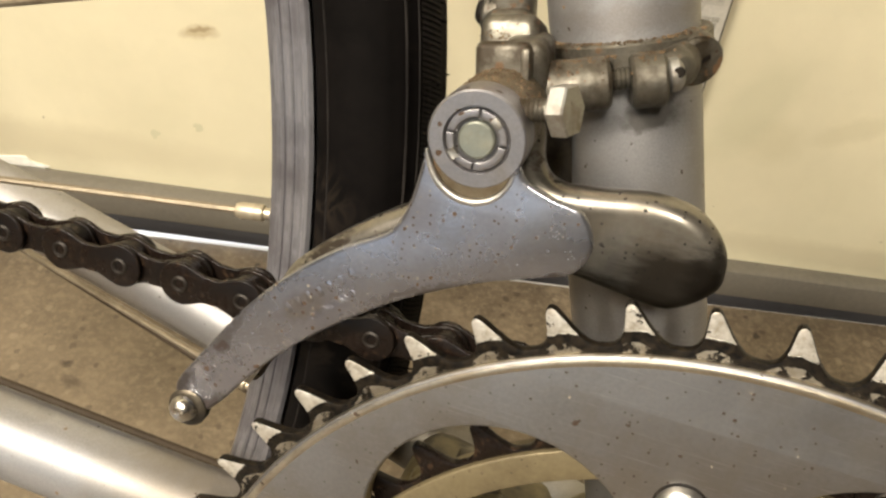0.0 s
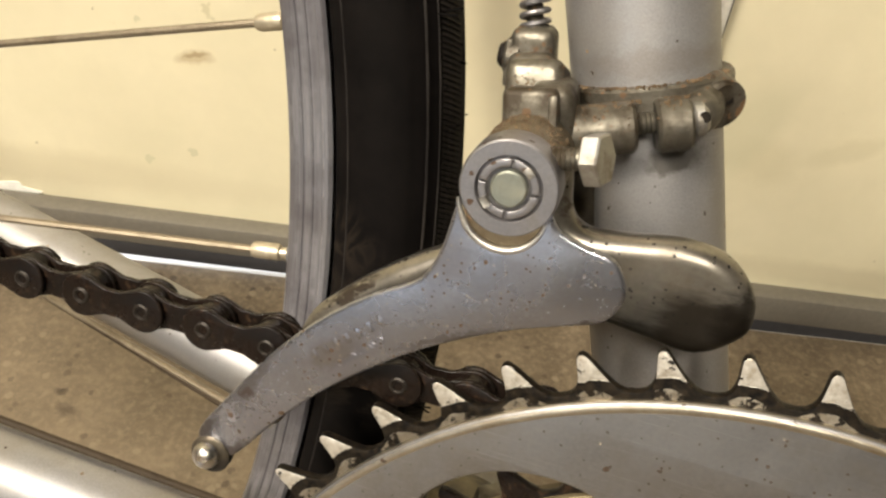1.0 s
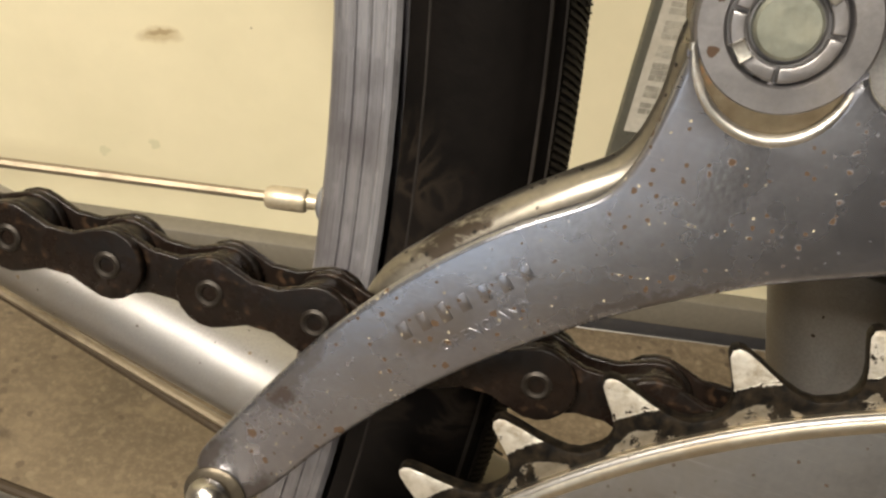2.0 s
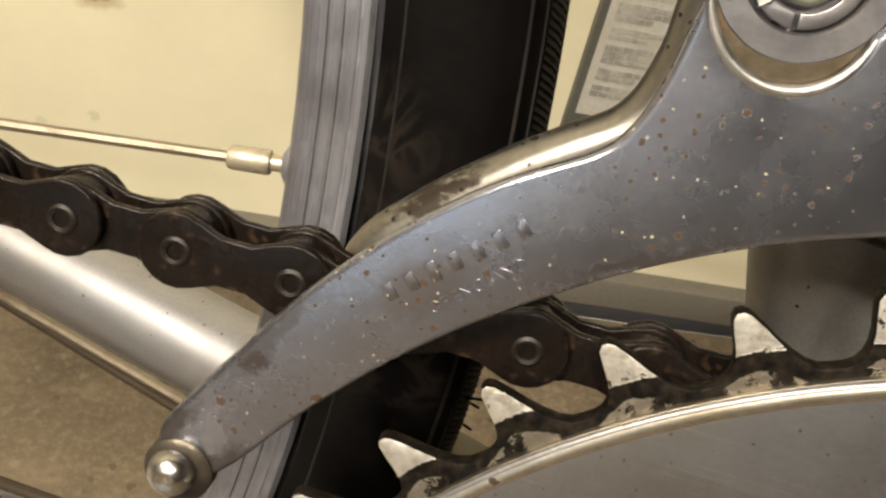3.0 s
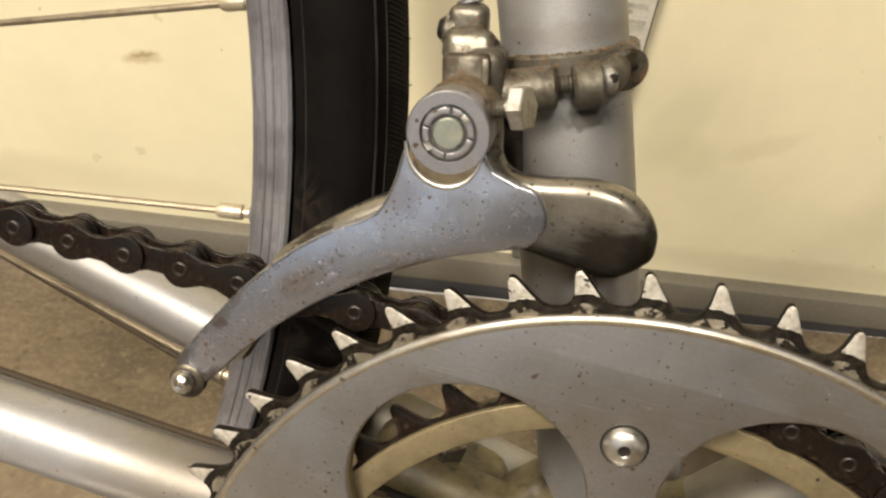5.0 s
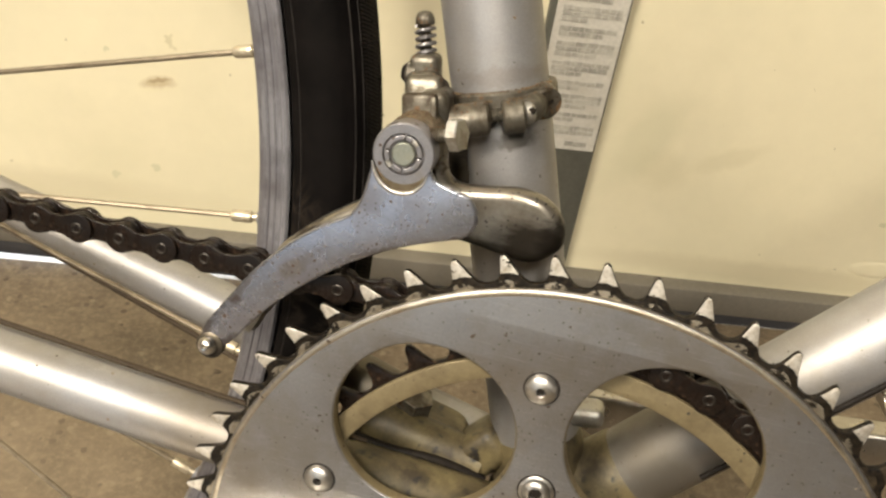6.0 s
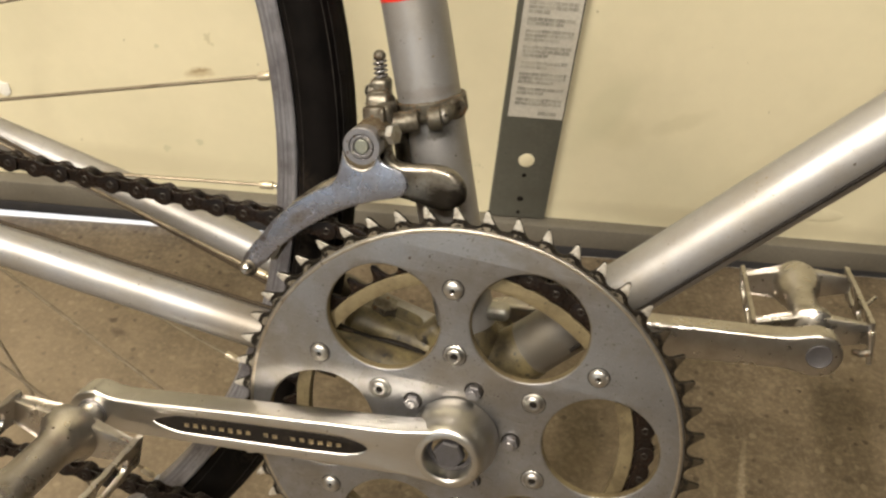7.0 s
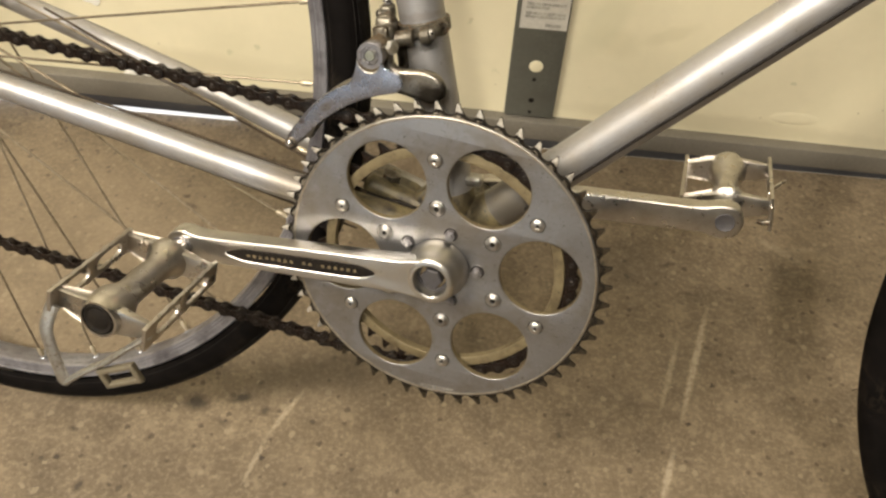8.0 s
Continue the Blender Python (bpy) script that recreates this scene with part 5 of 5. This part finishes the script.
arm = [crank_pt(0, 13.4), crank_pt(12, 12.6), crank_pt(24, 11.3), crank_pt(60, 10.7), crank_pt(110, 9.9), crank_pt(150, 9.0), crank_pt(160, 9.6), crank_pt(168, 11.8), crank_pt(176, 9.8), crank_pt(181.5, 3.5), crank_pt(181.5, -3.5),
       crank_pt(176, -9.8), crank_pt(168, -11.8), crank_pt(160, -9.6), crank_pt(150, -9.0), crank_pt(110, -9.9), crank_pt(60, -10.7), crank_pt(24, -11.3), crank_pt(12, -12.6), crank_pt(0, -13.4), crank_pt(-9, -9.5), crank_pt(-13, 0), crank_pt(-9, 9.5)]
bm = plate([spline(arm, True, 5), spline(slot, True, 4), circle(11.0, 40)], -21.0, -8.5, 1.3, 4)
crank = part("crank_arm", bm, m_chrome, bicycle, "polished alloy crank arm with a dark slot")
bm = bmesh.new()
lathe(bm, [(19.4, 0), (19.6, 0.8), (19.4, 5.5), (18.4, 8.0), (17.2, 10.0), (16.6, 12.0), (16.2, 15.0), (15.4, 17.6), (14.2, 18.9), (13.2, 19.3), (11.2, 19.3), (10.6, 18.7), (10.4, 11)], (0, -2.0, 0), (0, -1, 0), 56)
part("crank_boss", bm, m_chrome, crank, "round polished crank boss")
bm = bmesh.new()
lathe(bm, [(10.4, 0), (9, 0.6), (8.4, 0.6), (8.2, 0)], (0, -13.5, 0), (0, -1, 0), 36)
prism(bm, (0, -13.0, 0), (0, -18.2, 0), 7.0, 6, 0.8)
part("crank_bolt", bm, m_axle, crank, "grey hexagon crank bolt")
packed = [crank_pt(35.2, 0), crank_pt(43, 3.9), crank_pt(56, 5.0), crank_pt(118, 4.9), crank_pt(130, 3.7), crank_pt(138.8, 0), crank_pt(130, -3.7), crank_pt(118, -4.9), crank_pt(56, -5.0), crank_pt(43, -3.9)]
bm = plate([spline(packed, True, 4)], -20.55, -15.0, 0.05, 1)
part("slot_floor", bm, m_dark, crank, "blackened slot floor")
rng = random.Random(21)
for k in range(18):
    if k in (8, 11):
        continue
    c = crank_pt(122 - 4.3 * k, 0)
    bm = bmesh.new()
    block(bm, pose(c.x, -20.65, c.y, 0, -math.degrees(math.atan2(u_dir.z, u_dir.x)), 0), 2.0, 0.4, rng.uniform(1.5, 2.2), 0.12, 1)
    part("relief_bar", bm, m_gold, crank)
bm = bmesh.new()
lathe(bm, [(0, 0), (7.4, 0), (7.4, 1.2), (6.4, 1.6), (6.2, 6)], EYE_N + Vector((0, -22.0, 0)), (0, 1, 0), 32)
part("pedal_thread", bm, m_boss, crank, "pedal thread in the crank eye")

FAR_EYE = Vector((168.9, 0, 25.2))
uf = FAR_EYE.normalized()
wf = Vector((-uf.z, 0, uf.x))


def far_pt(a_, c_):
    v = uf * a_ + wf * c_
    return Vector((v.x, v.z))


far_arm = [far_pt(0, 11), far_pt(40, 10.4), far_pt(110, 10.0), far_pt(152, 9.8), far_pt(162, 11.4), far_pt(171, 12.6), far_pt(179, 9.5), far_pt(183, 0), far_pt(179, -9.5), far_pt(171, -12.6), far_pt(162, -11.4), far_pt(152, -9.8), far_pt(110, -10.0), far_pt(40, -10.4), far_pt(0, -11), far_pt(-11, 0)]
# same alloy as the near crank; duller material puts in its dimmer reflection
bm = plate([spline(far_arm, True, 5)], 110.0, 123.0, 2.2, 3)
far_crank = part("crank_arm", bm, m_pedal, bicycle, "polished alloy crank arm on the far side")
bm = bmesh.new()
lathe(bm, [(0, 0.1), (6.0, 0.1), (6.3, 0.3), (6.6, 0.2), (6.8, 0)], FAR_EYE + Vector((0, 109.8, 0)), (0, -1, 0), 32)
part("pedal_thread", bm, m_axle, far_crank, "grey end of the pedal axle")
bm = bmesh.new()
rod(bm, (0, 78, 0), (0, 111, 0), 8.5, 24)
part("axle", bm, m_grime, far_crank)


# ---------------------------------------------------------------- pedals
def pedal(centre, y_in, y_out, tilt, label, quill):
    """A rat-trap pedal: barrel, two end arms, two notched side plates and a cap."""
    sgn = 1 if y_out > y_in else -1
    ends = Vector((math.cos(radians(tilt)), 0, math.sin(radians(tilt))))
    lift = Vector((-ends.z, 0, ends.x))
    span = abs(y_out - y_in)
    bmx = bmesh.new()
    lathe(bmx, [(0, 0), (6.2, 0), (6.2, 14), (10.5, 15), (13.5, 17), (13.5, 23), (10.0, 28), (8.6, 35), (8.6, span - 30), (10.2, span - 26), (13.0, span - 19), (14.0, span - 12), (13.4, span - 5), (12.0, span - 1), (10.6, span - 1), (10.4, span - 5), (0, span - 5)], centre + Vector((0, y_in, 0)), (0, sgn, 0), 32)
    body = part("pedal", bmx, m_pedal, bicycle, label)
    bmx = bmesh.new()
    lathe(bmx, [(10.3, -2), (10.3, 0.8), (9.0, 2.2), (7.0, 1.4), (5.0, 2.2), (0, 2.8)], centre + Vector((0, y_out - sgn * 3, 0)), (0, sgn, 0), 28)
    part("dust_cap", bmx, m_dark, body, "black dust cap")
    half, tall = 30.5, 17.0
    for y in (y_in + sgn * 18.5, y_out - sgn * 7):
        for side in (-1, 1):
            bmx = bmesh.new()
            a_ = centre + ends * side * 6 + Vector((0, y, 0))
            b_ = centre + ends * side * (half + 0.4) + Vector((0, y - sgn * 1.5, 0))
            g = bmesh.ops.create_cube(bmx, size=1.0)
            for v in g["verts"]:
                u = v.co.x + 0.5
                v.co = a_.lerp(b_, u) + Vector((0, 1, 0)) * v.co.y * (7.0 - 3.4 * u) + lift * v.co.z * (19.0 - 8.0 * u)
            bmesh.ops.bevel(bmx, geom=list(bmx.edges), offset=1.1, segments=2, affect="EDGES", profile=0.5)
            part("end_arm", bmx, m_pedal, body)
    for side in (-1, 1):
        pts = []
        y0, y1 = y_in + sgn * 14, y_out + sgn * 1
        steps_ = 16
        for i in range(steps_ + 1):
            u = i / steps_
            pts.append(Vector((y0 + (y1 - y0) * u, tall / 2 + (0.0 if i % 2 else -0.8))))
        for i in range(steps_ + 1):
            u = 1 - i / steps_
            pts.append(Vector((y0 + (y1 - y0) * u, -tall / 2 + (0.0 if i % 2 else 1.0))))
        hole_c = (y0 + y1) / 2
        holes = []
        for k in (-1, 1):
            m_ = hole_c + k * 16.5
            holes.append(spline([Vector((m_ - 12.5, 0)), Vector((m_ - 9.0, 4.5)), Vector((m_ + 9.0, 4.5)), Vector((m_ + 12.5, 0)), Vector((m_ + 9.0, -4.5)), Vector((m_ - 9.0, -4.5))], True, 4))
        b = plate([pts] + holes, -1.3, 1.3, 0.4, 1)
        rot = Matrix(((0, 1, 0), (*(-ends),), (*lift,))).transposed().to_4x4()
        bmesh.ops.transform(b, matrix=Matrix.Translation(centre + ends * side * half) @ rot, verts=b.verts)
        part("side_plate", b, m_pedal, body, "notched steel side plate")
    if not quill:
        bmx = bmesh.new()
        c = centre + ends * half + Vector((0, y_in + sgn * 14, 0))
        sweep(bmx, [c + lift * 2, c - lift * 8, c - lift * 17], [1.9, 1.5, 1.3], 10)
        part("toe_clip_stub", bmx, m_pedal, body, "broken toe clip stub")
        bmx = bmesh.new()
        sweep(bmx, [c - lift * 10, c - lift * 11 - ends * 5, c - lift * 10 - ends * 9], [2.2, 2.2, 1.6], 10)
        part("toe_clip_hook", bmx, m_rusty, body, "bent metal hook")
        bmx = bmesh.new()
        sweep(bmx, [c + Vector((-1, sgn * 33, 0)), c + Vector((4, sgn * 37, 2)), c + Vector((9, sgn * 42, 6))], [1.4, 1.2, 1.0], 8)
        part("wire_end", bmx, m_pedal, body, "loose wire end")
    if quill:
        bmx = bmesh.new()
        c = centre + Vector((0, y_out, 0))
        loop = [Vector(q) + c for q in ((-30, 2, 0), (-32.5, -2, -13), (-31.0, -3, -24), (-24.5, -2, -50), (-22.5, -1, -52), (-19.5, -1, -49), (-8, 0, -38.5), (6, 1, -27), (20, 2, -13), (31, 4, -3))]
        sweep(bmx, spline(loop, False, 5), 4.4, 14, 0.42)
        part("quill_loop", bmx, m_clip, body, "bent quill strip")
        bmx = bmesh.new()
        b = plate([[Vector((-12, -6.5)), Vector((12, -6.5)), Vector((12, 6.5)), Vector((-12, 6.5))], [Vector((-8.5, -3.2)), Vector((8.5, -3.2)), Vector((8.5, 3.2)), Vector((-8.5, 3.2))]], -2.2, 2.2, 1.3, 3)
        bmesh.ops.transform(b, matrix=Matrix.Translation(c + Vector((13, 1, -36))) @ pose(0, 0, 0, 4, -27, 6) @ Matrix.Scale(1.08, 4), verts=b.verts)
        bmx.free()
        bmx = b
        part("reflector_bracket", bmx, m_bracket, body, "empty reflector bracket")
    return body


pedal(EYE_N, -18, -113, -6.0, "steel rat-trap pedal on the near crank", True)
pedal(FAR_EYE, 122, 212, 13.0, "steel rat-trap pedal on the far crank", False)
